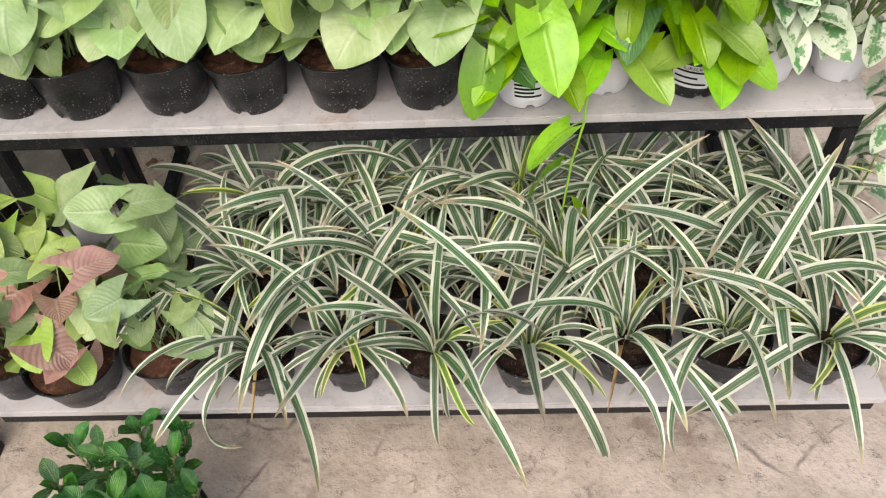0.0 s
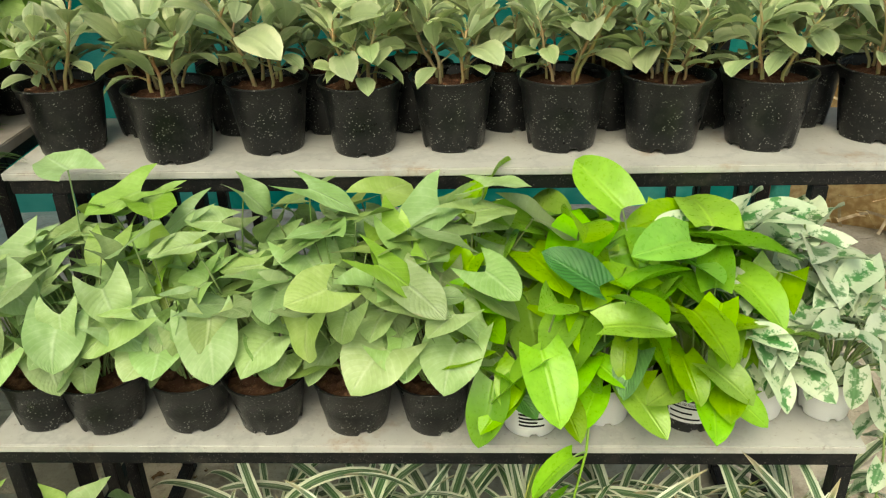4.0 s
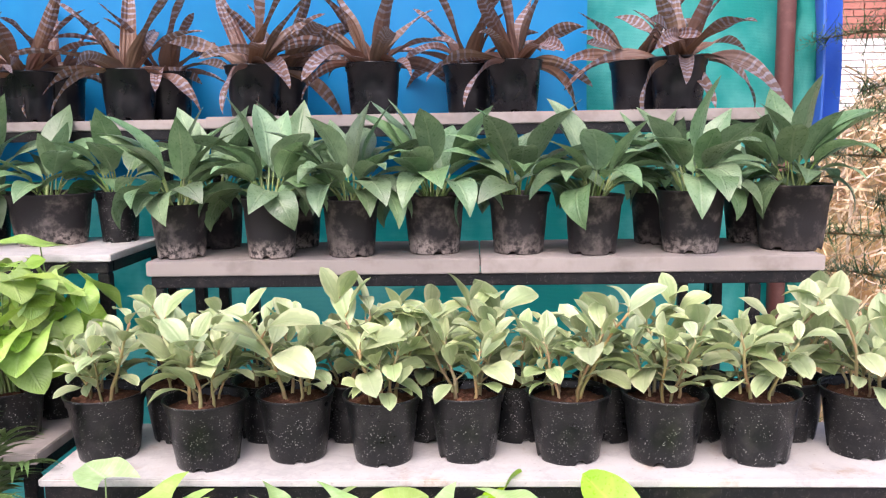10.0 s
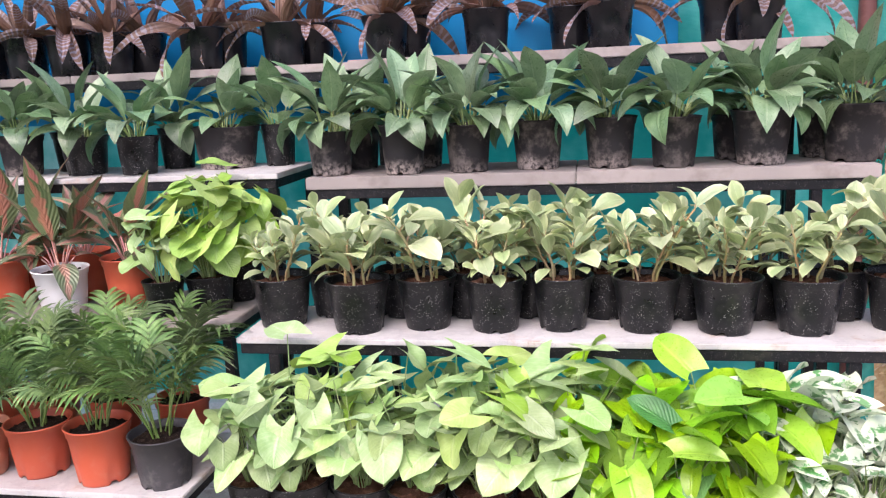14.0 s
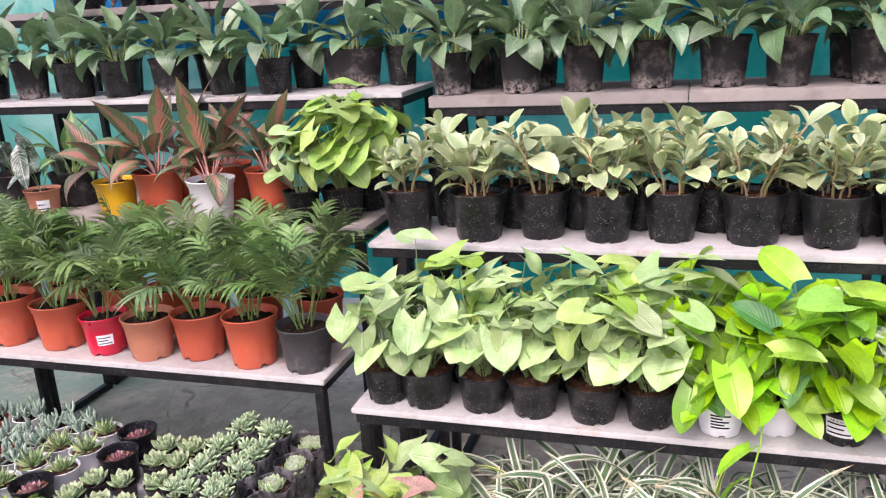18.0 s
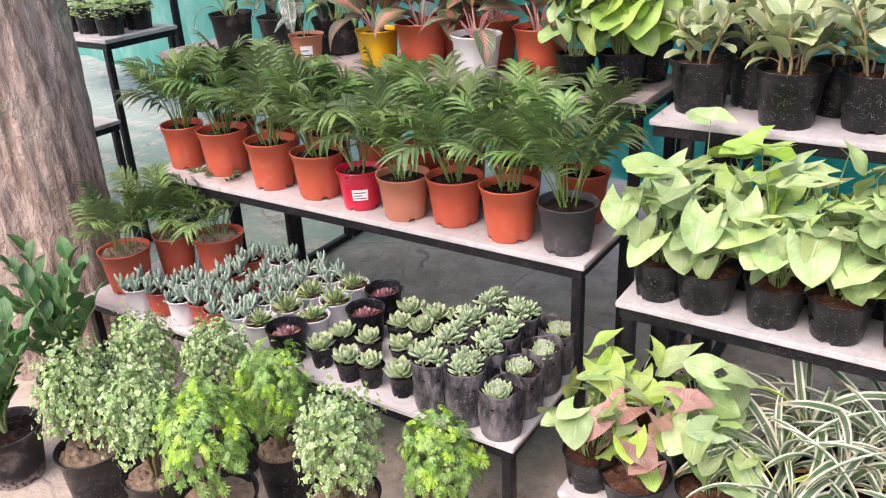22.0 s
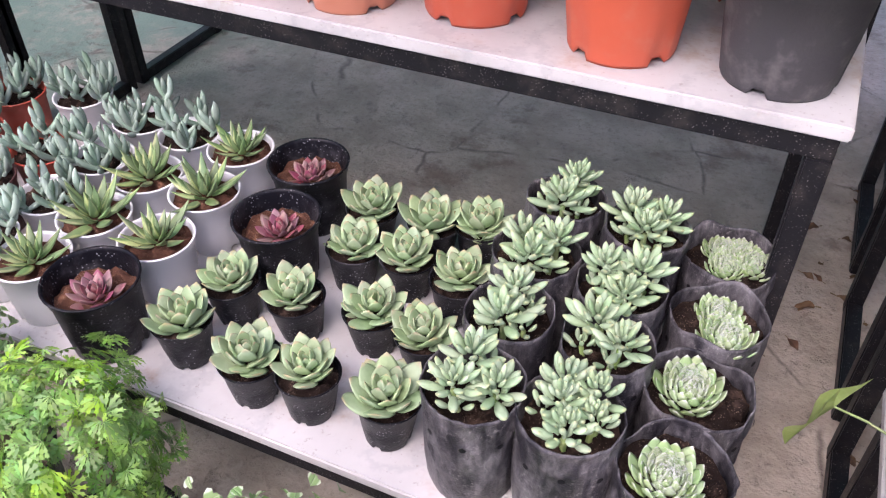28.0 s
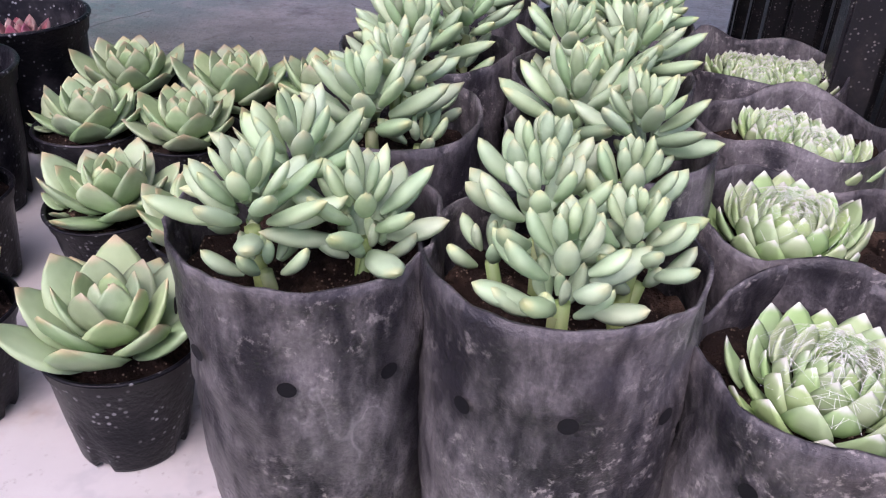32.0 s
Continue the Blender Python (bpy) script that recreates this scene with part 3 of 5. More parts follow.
def fat_leaf(name, mat, L, W, T, tip=0.25, curve=25, n=8, nv=8, keel=0.3, sharp=0.7):
    """A thick succulent leaf: round in section, flatter above, drawn to a point."""
    vs, fs, uv = [], [], []
    p = Vector((0, 0, 0))
    for k in range(nv + 1):
        v = k / nv
        s = max(0.02, (math.sin(math.pi * min(1.0, 0.10 + 0.90 * v) ** (0.95 + tip)))) ** sharp
        if k == nv:
            s = 0.03
        a = radians(curve * v)
        d, up = Vector((math.cos(a), 0, math.sin(a))), Vector((-math.sin(a), 0, math.cos(a)))
        for j in range(n):
            b = 2 * math.pi * j / n
            zz = math.sin(b)
            q = p + Vector((0, 1, 0)) * (W / 2 * s * math.cos(b)) + up * (T / 2 * s * (zz if zz < 0 else zz * (1 - keel)))
            vs.append(tuple(q))
            uv.append((j / n, v))
        if k:
            for j in range(n):
                fs.append(((k - 1) * n + j, (k - 1) * n + (j + 1) % n, k * n + (j + 1) % n, k * n + j))
        p = p + d * (L / nv)
    fs.append(tuple(range(nv * n, nv * n + n)))
    return raw_mesh(name, vs, fs, [mat], uv)


def stem_mesh(name, mat, pts, r0, r1, n=6):
    vs, fs, uv = [], [], []
    for k, q in enumerate(pts):
        q = Vector(q)
        d = (Vector(pts[min(k + 1, len(pts) - 1)]) - Vector(pts[max(k - 1, 0)])).normalized()
        a = d.cross(Vector((1, 0.1, 0))).normalized()
        b = d.cross(a)
        r = r0 + (r1 - r0) * k / (len(pts) - 1)
        for j in range(n):
            t = 2 * math.pi * j / n
            vs.append(tuple(q + a * (r * math.cos(t)) + b * (r * math.sin(t))))
            uv.append((0.5, 0.5))
        if k:
            for j in range(n):
                fs.append(((k - 1) * n + j, (k - 1) * n + (j + 1) % n, k * n + (j + 1) % n, k * n + j))
    fs.append(tuple(range(len(vs) - n, len(vs))))
    return raw_mesh(name, vs, fs, [mat], uv)


def turn(rz, el=0.0, roll=0.0, s=1.0, at=(0, 0, 0)):
    return Matrix.Translation(at) @ Matrix.Rotation(rz, 4, "Z") @ Matrix.Rotation(-el, 4, "Y") @ Matrix.Rotation(roll, 4, "X") @ Matrix.Scale(s, 4)


GOLD = 2.39996


LIB = {}


def library(kind, maker, count):
    """Variants of one leaf, inner and upright first, outer and drooping last."""
    if kind not in LIB:
        LIB[kind] = [maker(k / (count - 1), k) for k in range(count)]
    return LIB[kind]


def pot_label(t, r, h, base, f0, f1, a, width, bars=4):
    """A paper label bent round the pot's wall, with bars for its small print."""
    def strip(name, z0, z1, a0, a1, lift, mat):
        vs, fs = [], []
        n = 8
        for k in range(n + 1):
            q = a0 + (a1 - a0) * k / n
            for z in (z0, z1):
                rr = r * (base + (0.93 - base) * (z / (h * 0.84))) + lift
                vs.append((rr * math.cos(q), rr * math.sin(q), z))
            if k:
                fs.append((2 * k - 2, 2 * k, 2 * k + 1, 2 * k - 1))
        return raw_mesh(name, vs, fs, [mat])

    half = width / r / 2
    lab = put("label", strip("label", h * f0, h * f1, a - half, a + half, 0.0016, "label"), t, None, "white paper label with small print")
    for k in range(bars):
        z = h * (f0 + (f1 - f0) * (0.14 + 0.8 * k / bars))
        s = half * (0.85, 0.6, 0.78, 0.5)[k % 4]
        put("print_line", strip("print_line", z, z + h * (f1 - f0) * 0.09, a - half * 0.88, a - half * 0.88 + s * 2, 0.0022, "ink"), lab)
    return lab


def pot_thing(name, x, y, z, r, h, pot_mat, label, category, group, soil="soil", base=0.74, rz=None, lean=0.0, fill=0.84):
    t = thing(name, pose(x, y, z, rng.uniform(-lean, lean), rng.uniform(-lean, lean), math.degrees(rng.uniform(0, 6.28)) if rz is None else rz), label, category, group)
    put("pot", pot_mesh(r, h, pot_mat, base), t)
    put("soil", soil_mesh(r * (0.90 if fill > 0.8 else 0.86), soil), t, pose(0, 0, h * fill))
    return t, h * fill


def rosette(t, z, lib, n, spread=0.015, size=(0.8, 1.15), jitter=0.35, name="leaf", start=None, bias=1.0):
    a0 = rng.uniform(0, 6.28) if start is None else start
    for i in range(n):
        q = ((i + 0.5) / n) ** bias
        k = min(len(lib) - 1, max(0, int(q * len(lib) + rng.uniform(-0.6, 0.6))))
        a = a0 + i * GOLD + rng.uniform(-jitter, jitter) * 2
        put(name, lib[k], t, turn(a, rng.uniform(-0.2, 0.2), rng.uniform(-0.3, 0.3), rng.uniform(*size), (spread * math.cos(a), spread * math.sin(a), z)))


# ---- structure: ground, nets, stands ----
bm = bmesh.new()
bmesh.ops.create_grid(bm, x_segments=40, y_segments=40, size=150)
ground = put("ground", mesh_of("ground", bm, ["floor"]))
tagged(ground, "worn brown-grey concrete floor with faded green paint", "ground", kind="structure")


def sheet(name, path, z0, z1, material, label, fold=0.02, nz=14, step=0.06, freq=5.0, kind="structure", category="net", seed=0.0):
    """A hanging cloth along a path of (x, y) corners, with soft folds."""
    pts = []
    for (xa, ya), (xb, yb) in zip(path, path[1:]):
        n = max(2, int(math.hypot(xb - xa, yb - ya) / step))
        pts += [(xa + (xb - xa) * i / n, ya + (yb - ya) * i / n) for i in range(n)]
    pts.append(path[-1])
    vs, fs = [], []
    for j in range(nz + 1):
        z = z0 + (z1 - z0) * j / nz
        for i, (x, y) in enumerate(pts):
            d = fold * noise.noise(Vector((x * freq + seed, y * freq * 0.5, z * 0.9))) + fold * 0.5 * noise.noise(Vector((x * 2 + seed, 4, z * 2.3)))
            vs.append((x, y + d, z))
    w = len(pts)
    for j in range(nz):
        for i in range(w - 1):
            fs.append((j * w + i, j * w + i + 1, (j + 1) * w + i + 1, (j + 1) * w + i))
    ob = put(name, raw_mesh(name, vs, fs, [material]))
    return tagged(ob, label, category, kind=kind)


sheet("pale_net", [(-2.55, 3.36), (-4.6, 3.5), (-9.0, 4.6)], 0.45, 3.6, "pale_net", "mint shade net, light from behind put into its colour", 0.06, seed=9)
sheet("backdrop_net", [(1.30, 3.30), (-2.75, 3.30)], 0.42, 3.6, "net", "green woven shade net hung behind the plant stands", 0.05)
sheet("blue_tarpaulin", [(0.42, 3.16), (-3.6, 3.16)], 1.93, 3.6, "tarp", "bright blue tarpaulin hung in front of the green net", 0.03, kind="", category="tarpaulin", seed=5)


def stand(name, tiers, leg_xs, label):
    """A stepped plant stand: stone slabs on welded black steel frames."""
    t = thing(name, pose(0, 0, 0), label, "plant stand", "stepped plant stands")
    for z, y0, y1, mat, th, a, b in tiers:
        n = 1 if mat == "marble" and b - a < 2.5 else max(1, round((b - a) / 1.25))
        for k in range(n):
            xa, xb = a + (b - a) * k / n, a + (b - a) * (k + 1) / n
            box_part("shelf_slab", (xa + 0.0015, xb - 0.0015, y0, y1, z - th, z), mat, t, 0.003)
        zb = z - th - 0.001
        s = 0.036
        box_part("beam", (a + 0.012, b - 0.012, y0 + 0.008, y0 + 0.008 + s, zb - s, zb), "frame", t)
        box_part("beam", (a + 0.012, b - 0.012, y1 - 0.008 - s, y1 - 0.008, zb - s, zb), "frame", t)
        for x in (a + 0.012, b - 0.012 - s):
            box_part("cross_beam", (x, x + s, y0 + 0.0445, y1 - 0.0445, zb - s, zb), "frame", t)
        for x in leg_xs:
            if a - 0.3 <= x <= b + 0.3:
                for y in (y0 + (0.30 if y0 < 0.9 else 0.008), y1 - 0.008 - s):
                    xx = min(max(x - s / 2, a + 0.012), b - 0.012 - s)
                    box_part("leg", (xx, xx + s, y, y + s, 0.0, zb - s - 0.0005), "frame", t)
                if y1 > 1.6:
                    box_part("floor_bar", (xx, xx + s, y0 + 0.0445, y1 - 0.0445, 0.004, 0.004 + s), "frame", t)
    return t


S1, S2, S3, S4, S5 = 0.418, 0.834, 1.262, 1.728, 2.167
A1, A2, A3, A4, A5 = 0.42, 0.845, 1.285, 1.745, 2.162
stand("plant_stand", [
    (S1, 0.845, 1.42, "marble", 0.020, -1.035, 0.815),
    (S2, 1.245, 1.640, "marble", 0.020, -1.04, 0.78),
    (S3, 1.700, 2.10, "marble", 0.020, -1.125, 1.06),
    (S4, 2.205, 2.63, "concrete_slab", 0.045, -1.025, 0.990),
    (S5, 2.640, 3.08, "concrete_slab", 0.040, -0.96, 0.965)], (-1.0, 0.79), "stepped steel plant stand with white marble and grey concrete shelves")
stand("plant_stand", [
    (A1, 0.945, 1.53, "marble", 0.020, -3.33, -1.225),
    (A2, 1.400, 1.875, "marble", 0.022, -3.34, -1.205),
    (A3, 1.805, 2.24, "concrete_slab", 0.03, -3.62, -1.18),
    (A4, 2.250, 2.72, "marble", 0.022, -3.62, -1.15),
    (A5, 2.730, 3.08, "concrete_slab", 0.035, -3.62, -0.975)], (-3.3, -1.15), "stepped steel plant stand with marble shelves full of potted plants")
stand("plant_stand", [
    (0.40, 1.05, 1.52, "marble", 0.022, -6.4, -4.36),
    (0.80, 1.53, 2.04, "marble", 0.022, -6.4, -4.36),
    (1.25, 2.05, 2.56, "marble", 0.022, -6.4, -4.36),
    (1.70, 2.57, 3.10, "marble", 0.022, -6.4, -4.36)], (-6.4, -4.4), "stepped steel plant stand behind the tree trunk")


# ---- kinds of plants ----
def mk_syng(mat):
    def make(q, k):
        L = (0.092, 0.104, 0.08, 0.112)[k % 4]
        return leaf_mesh("leaf", [mat, "green_stem"], L, L * (1.42, 1.30, 1.52)[k % 3], w_arrow, pet=0.33 - 0.20 * q, el=(90 - 12 * q, 74 - 42 * q), blade_el=(4, -22, -44, -12)[k % 4] - 16 * q, droop=8 + 10 * (k % 3), fold=(9, 4, 13)[k % 3], lobe=0.56, wave=(0.10, 0.05, 0.14)[k % 3], side=0.10 * ((k % 3) - 1), twist=9 * ((k % 5) - 2), seed=k, nv=10, yaw=(0, 40, -36, 75, -70, 20, -15)[k % 7])
    return make


def syngonium(x, y, z, r=0.09, h=0.125, n=22, mat="syng", pot="black_pot", label="pale green arrowhead plant in a speckled black plastic pot", size=(0.7, 1.15), group="arrowhead plants", soil="red_soil", lime=0, pink=0):
    t, s = pot_thing("arrowhead_plant", x, y, z, r, h, pot, label, "potted plant", group, soil, lean=2.0)
    lib = library("syng" + mat, mk_syng(mat), 15)
    rosette(t, s, lib, n, 0.02, size)
    if pink:
        rosette(t, s, library("syngpink", mk_syng("syng_pink"), 7), pink, 0.02, (0.6, 0.9))
    if lime:
        rosette(t, s, library("synglime", mk_syng("syng_lime"), 5), lime, 0.02, (0.9, 1.2))
    return t


def mk_pothos(mat, sc=1.0):
    def make(q, k):
        L = (0.125, 0.145, 0.11)[k % 3] * sc
        return leaf_mesh("leaf", [mat, "green_stem"], L, L * 0.80, w_heart, pet=(0.225 - 0.12 * q) * (0.45 + 0.55 * sc), el=(90 - 25 * q, 66 - 56 * q), blade_el=(24, 2, -22, 12, -38)[k % 5] - 20 * q, droop=22 + 10 * (k % 3), fold=(24, 14, 20)[k % 3], lobe=0.16, wave=0.05, side=0.16 * ((k % 3) - 1), twist=18 * ((k % 5) - 2), seed=k, nv=10, yaw=(0, 60, -55, 110, -100, 30, -25)[k % 7])
    return make


def pothos(x, y, z, r=0.082, h=0.105, n=24, mat="pothos", pot="white_pot", label="lime green pothos in a white plastic pot", sc=1.0, group="pothos plants", dark=0, front=0, size=(0.7, 1.12), rz=None):
    t, s = pot_thing("pothos_plant", x, y, z, r, h, pot, label, "potted plant", group, lean=2.0, rz=0.0 if pot == "white_pot" else rz)
    rosette(t, s, library("pothos%s%.2f" % (mat, sc), mk_pothos(mat, sc), 14), n, 0.02, size)
    if dark:
        rosette(t, s, library("pothos_dark", mk_pothos("pothos_dark", sc), 4), dark, 0.02, (0.8, 1.05))
    for k in range(front):
        a = -math.pi / 2 + (k - (front - 1) / 2) * 0.75 + rng.uniform(-0.2, 0.2) - t.matrix_basis.to_euler().z
        put("leaf", library("over", lambda q, j: leaf_mesh("leaf", ["pothos", "green_stem"], 0.125, 0.092, w_heart, pet=0.065, el=(40, 5 - 10 * j), blade_el=-6 - 12 * j, droop=22, fold=14, lobe=0.15, side=0.12 * (j - 1), nv=10), 3)[k % 3], t, turn(a, rng.uniform(-0.2, 0.25), rng.uniform(-0.3, 0.3), rng.uniform(0.85, 1.15), (0.03 * math.cos(a), 0.03 * math.sin(a), s + 0.015)))
    return t


def mk_pep(q, k):
    L = (0.112, 0.094, 0.124, 0.104)[k % 4]
    return leaf_mesh("leaf", ["pep", "pep_red"], L, L * 0.58, w_obovate, pet=0.024, el=(55, 40), blade_el=56 - 15 * (k % 3), droop=26 + 20 * (k % 3), fold=15, r_pet=0.0024, nv=7, nu=3, wave=0.07, side=0.08 * ((k % 3) - 1), twist=14 * ((k % 3) - 1), seed=k)


pep_stems = []


def peperomia(x, y, z, r, h, n_stem=5, label="variegated peperomia in a wet-speckled black plastic pot"):
    t, s = pot_thing("peperomia_plant", x, y, z, r, h, "black_pot", label, "potted plant", "peperomia plants", "red_soil", lean=1.5)
    lib = library("pep", mk_pep, 6)
    if not pep_stems:
        for k in range(5):
            H, out = 0.155 + 0.02 * k, 0.03 + 0.022 * k
            pts = [(out * (i / 5) ** 1.5 + 0.004 * math.sin(i * 2.0 + k), 0.005 * math.sin(i * 1.3 + k), H * i / 5) for i in range(6)]
            pep_stems.append((stem_mesh("stem", "pep_red", pts, 0.0052, 0.003), pts))
    for i in range(n_stem):
        me, pts = pep_stems[i % 5]
        a, sc = i * 6.28 / n_stem + rng.uniform(-0.4, 0.4), rng.uniform(0.75, 1.12)
        base = turn(a, 0, 0, sc, (r * 0.32 * math.cos(a), r * 0.32 * math.sin(a), s - 0.005))
        st = put("stem", me, t, base)
        m = 10
        for j in range(m):
            f = 0.30 + 0.70 * j / (m - 1)
            q = f * 5
            i0 = min(4, int(q))
            at = Vector(pts[i0]).lerp(Vector(pts[i0 + 1]), q - i0)
            put("leaf", lib[rng.randrange(6)], st, turn(j * GOLD + rng.uniform(-0.4, 0.4), rng.uniform(-0.45, 0.2) + 0.9 * (f - 0.45), rng.uniform(-0.35, 0.35), rng.uniform(0.68, 1.15) / (1 + 0.45 * max(0, f - 0.9) * 8), at))
    return t


def mk_lily(mat, stem="green_stem", L=0.205, ratio=0.46):
    def make(q, k):
        return leaf_mesh("leaf", [mat, stem], L * (1.08 - 0.22 * q), L * ratio * (0.98, 0.88, 1.04)[k % 3], w_blade, pet=0.105 - 0.035 * q, el=(88 - 26 * q, 74 - 46 * q), blade_el=74 - 66 * q, droop=26 + 72 * q + 12 * (k % 3), fold=(12, 18, 8)[k % 3], wave=0.07, nv=9, side=0.12 * ((k % 3) - 1), twist=16 * ((k % 3) - 1), seed=k, r_pet=0.003)
    return make


def peace_lily(x, y, z, r, h, n=20, pot="dusty_pot", label="peace lily with broad dark leaves in a dusty black pot", size=(0.85, 1.2), base=0.78):
    n = int(n * 1.35)
    t, s = pot_thing("peace_lily", x, y, z, r, h, pot, label, "potted plant", "peace lilies", lean=1.0, base=base)
    rosette(t, s, library("lily", mk_lily("lily"), 9), n, 0.025, size)
    return t


def mk_spider(mat):
    def make(q, k):
        return leaf_mesh("leaf", [mat, "green_stem"], 0.37 - 0.12 * q * (k % 2), 0.0265, w_strap, blade_el=88 - 34 * q, droop=62 + 72 * q + 34 * (k % 3), fold=24, nv=14, nu=3, twist=26 * ((k % 3) - 1), side=0.24 * ((k % 5) - 2) / 2)
    return make


def spider(x, y, z, r, h, n=30, label="white-striped spider plant with arching leaves in a black pot", size=(0.55, 1.2)):
    t, s = pot_thing("spider_plant", x, y, z, r, h, "black_pot", label, "potted plant", "spider plants", lean=2.0)
    rosette(t, s, library("spider", mk_spider("spider"), 15), n - 5, 0.014, size)
    rosette(t, s, library("spider_y", mk_spider("spider_y"), 5), 3, 0.008, (0.5, 0.75))
    if rng.random() < 0.7:
        rosette(t, s, library("spider_dry", lambda q, k: leaf_mesh("leaf", ["straw_leaf", "brown_stem"], 0.20, 0.016, w_strap, blade_el=40 - 30 * q, droop=110, fold=40, nv=10, nu=2, twist=90), 3), 2, 0.012, (0.7, 1.1), name="dry_leaf")
    return t


def mk_brom(q, k):
    return leaf_mesh("leaf", ["brom", "brom"], 0.38 - 0.08 * (k % 2), 0.058, w_strap, blade_el=76 - 60 * q, droop=20 + 75 * q, fold=26, nv=16, nu=3, wave=0.34, twist=48 * ((k % 3) - 1), side=0.10 * ((k % 3) - 1), seed=k)


def bromeliad(x, y, z, r=0.104, h=0.185, n=17, label="brown banded bromeliad in a tall glossy black pot"):
    t, s = pot_thing("bromeliad", x, y, z, r, h, "glossy_pot", label, "potted plant", "bromeliads", base=0.80)
    rosette(t, s, library("brom", mk_brom, 9), n, 0.02, (0.8, 1.2))
    return t


def frond_mesh(q, k, L=0.21, pet=0.17, pairs=10, W=0.0152, leaf=0.122):
    """A palm frond: a bending stalk with narrow leaflets on both sides."""
    vs, fs, uv, sl = [], [], [], []
    p = Vector((0, 0, 0))
    n = 16
    tot = pet + L
    for i in range(n + 1):
        f = i / n
        a = radians(89 - 17 * q - (26 + 54 * q) * f ** 1.7)
        d = Vector((math.cos(a), 0, math.sin(a)))
        up = Vector((-d.z, 0, d.x))
        rr = 0.0034 * (1 - 0.8 * f)
        for j in range(4):
            b = math.pi / 2 * j
            vs.append(tuple(p + Vector((0, rr * math.cos(b), 0)) + up * (rr * math.sin(b))))
            uv.append((0.5, 0.5))
        if i:
            o = len(vs) - 8
            for j in range(4):
                fs.append((o + j, o + (j + 1) % 4, o + 4 + (j + 1) % 4, o + 4 + j))
                sl.append(1)
        p = p + d * (tot / n)
    # leaflets
    r2 = random.Random(k)
    p = Vector((0, 0, 0))
    m = 90
    marks = [pet / tot + (1 - pet / tot) * (j + 0.5) / pairs for j in range(pairs)]
    for i in range(m + 1):
        f = i / m
        a = radians(89 - 17 * q - (26 + 54 * q) * f ** 1.7)
        d = Vector((math.cos(a), 0, math.sin(a)))
        up = Vector((-d.z, 0, d.x))
        while marks and f >= marks[0]:
            g = (marks.pop(0) - pet / tot) / (1 - pet / tot)
            ll = leaf * (0.55 + 0.75 * math.sin(math.pi * (0.18 + 0.72 * g)))
            for sd in (-1, 1):
                ax = (d * (0.75 + 0.5 * g + r2.uniform(-0.14, 0.14)) + Vector((0, sd, 0)) * r2.uniform(0.70, 0.92) + up * r2.uniform(-0.10, 0.28)).normalized()
                wd = ax.cross(up).normalized()
                o = len(vs)
                for s in range(6):
                    v = s / 5
                    w = W / 2 * max(0.03, math.sin(math.pi * (0.08 + 0.92 * v) ** 0.7))
                    c = p + ax * (ll * v) - Vector((0, 0, 1)) * (ll * 0.46 * v * v) + up * 0.002
                    for u in (-1, 0, 1):
                        vs.append(tuple(c + wd * (u * w) + up * (abs(u) * w * 0.35)))
                        uv.append(((u + 1) / 2, v))
                    if s:
                        b = o + (s - 1) * 3
                        fs += [(b, b + 1, b + 4, b + 3), (b + 1, b + 2, b + 5, b + 4)]
                        sl += [0, 0]
        p = p + d * (tot / m)
    return raw_mesh("frond", vs, fs, ["palm", "palm_stem"], uv, sl)


def palm(x, y, z, r, h, pot="clay_pot", n=18, label="parlour palm in an orange plastic pot", size=(0.72, 1.1), soil="soil", rz=None):
    t, s = pot_thing("parlour_palm", x, y, z, r, h, pot, label, "potted palm", "parlour palms", soil, lean=1.0, base=0.76, rz=rz)
    rosette(t, s, library("palm", frond_mesh, 9), int(n * 1.1), r * 0.25, size, name="frond")
    return t


def aglaonema(x, y, z, r, h, pot, mat="agla", stem="agla_stem", n=16, label="red-veined aglaonema in an orange plastic pot", size=(0.95, 1.3), L=0.21):
    t, s = pot_thing("aglaonema", x, y, z, r, h, pot, label, "potted plant", "foliage plants", lean=1.0, base=0.78)
    rosette(t, s, library("agla" + mat, mk_lily(mat, stem, L, 0.40), 7), n, 0.015, size, bias=1.35)
    return t


def alocasia(x, y, z, r, h, pot, label, rz=None):
    t, s = pot_thing("alocasia", x, y, z, r, h, pot, label, "potted plant", "foliage plants", rz=rz)
    lib = library("aloc", lambda q, k: leaf_mesh("leaf", ["aloc", "green_stem"], 0.17, 0.085, w_ovate, pet=0.20 - 0.05 * q, el=(86, 70 - 20 * q), blade_el=-55 + 10 * k, droop=15, fold=10, lobe=0.4), 3)
    rosette(t, s, lib, 4, 0.01, (0.8, 1.05))
    return t


# ---- succulents ----
def rosette_fat(t, lib, n, at, scale, up=(5, 75), spread=0.05, name="leaf", power=0.6, rise=0.012):
    """Thick leaves round a centre: outer ones flat and long, inner ones upright and short."""
    a0 = rng.uniform(0, 6.28)
    for i in range(n):
        q = (i + 0.5) / n
        el = radians(up[0] + (up[1] - up[0]) * q ** 1.2) + rng.uniform(-0.09, 0.09)
        a = a0 + i * GOLD
        sc = scale * (1.0 - 0.55 * q ** 1.4) * rng.uniform(0.92, 1.08)
        rad = spread * scale * (1 - q) ** power * 0.3
        put(name, lib[i % len(lib)], t, turn(a, el, rng.uniform(-0.15, 0.15), sc, (at[0] + rad * math.cos(a), at[1] + rad * math.sin(a), at[2] + scale * rise * q)))


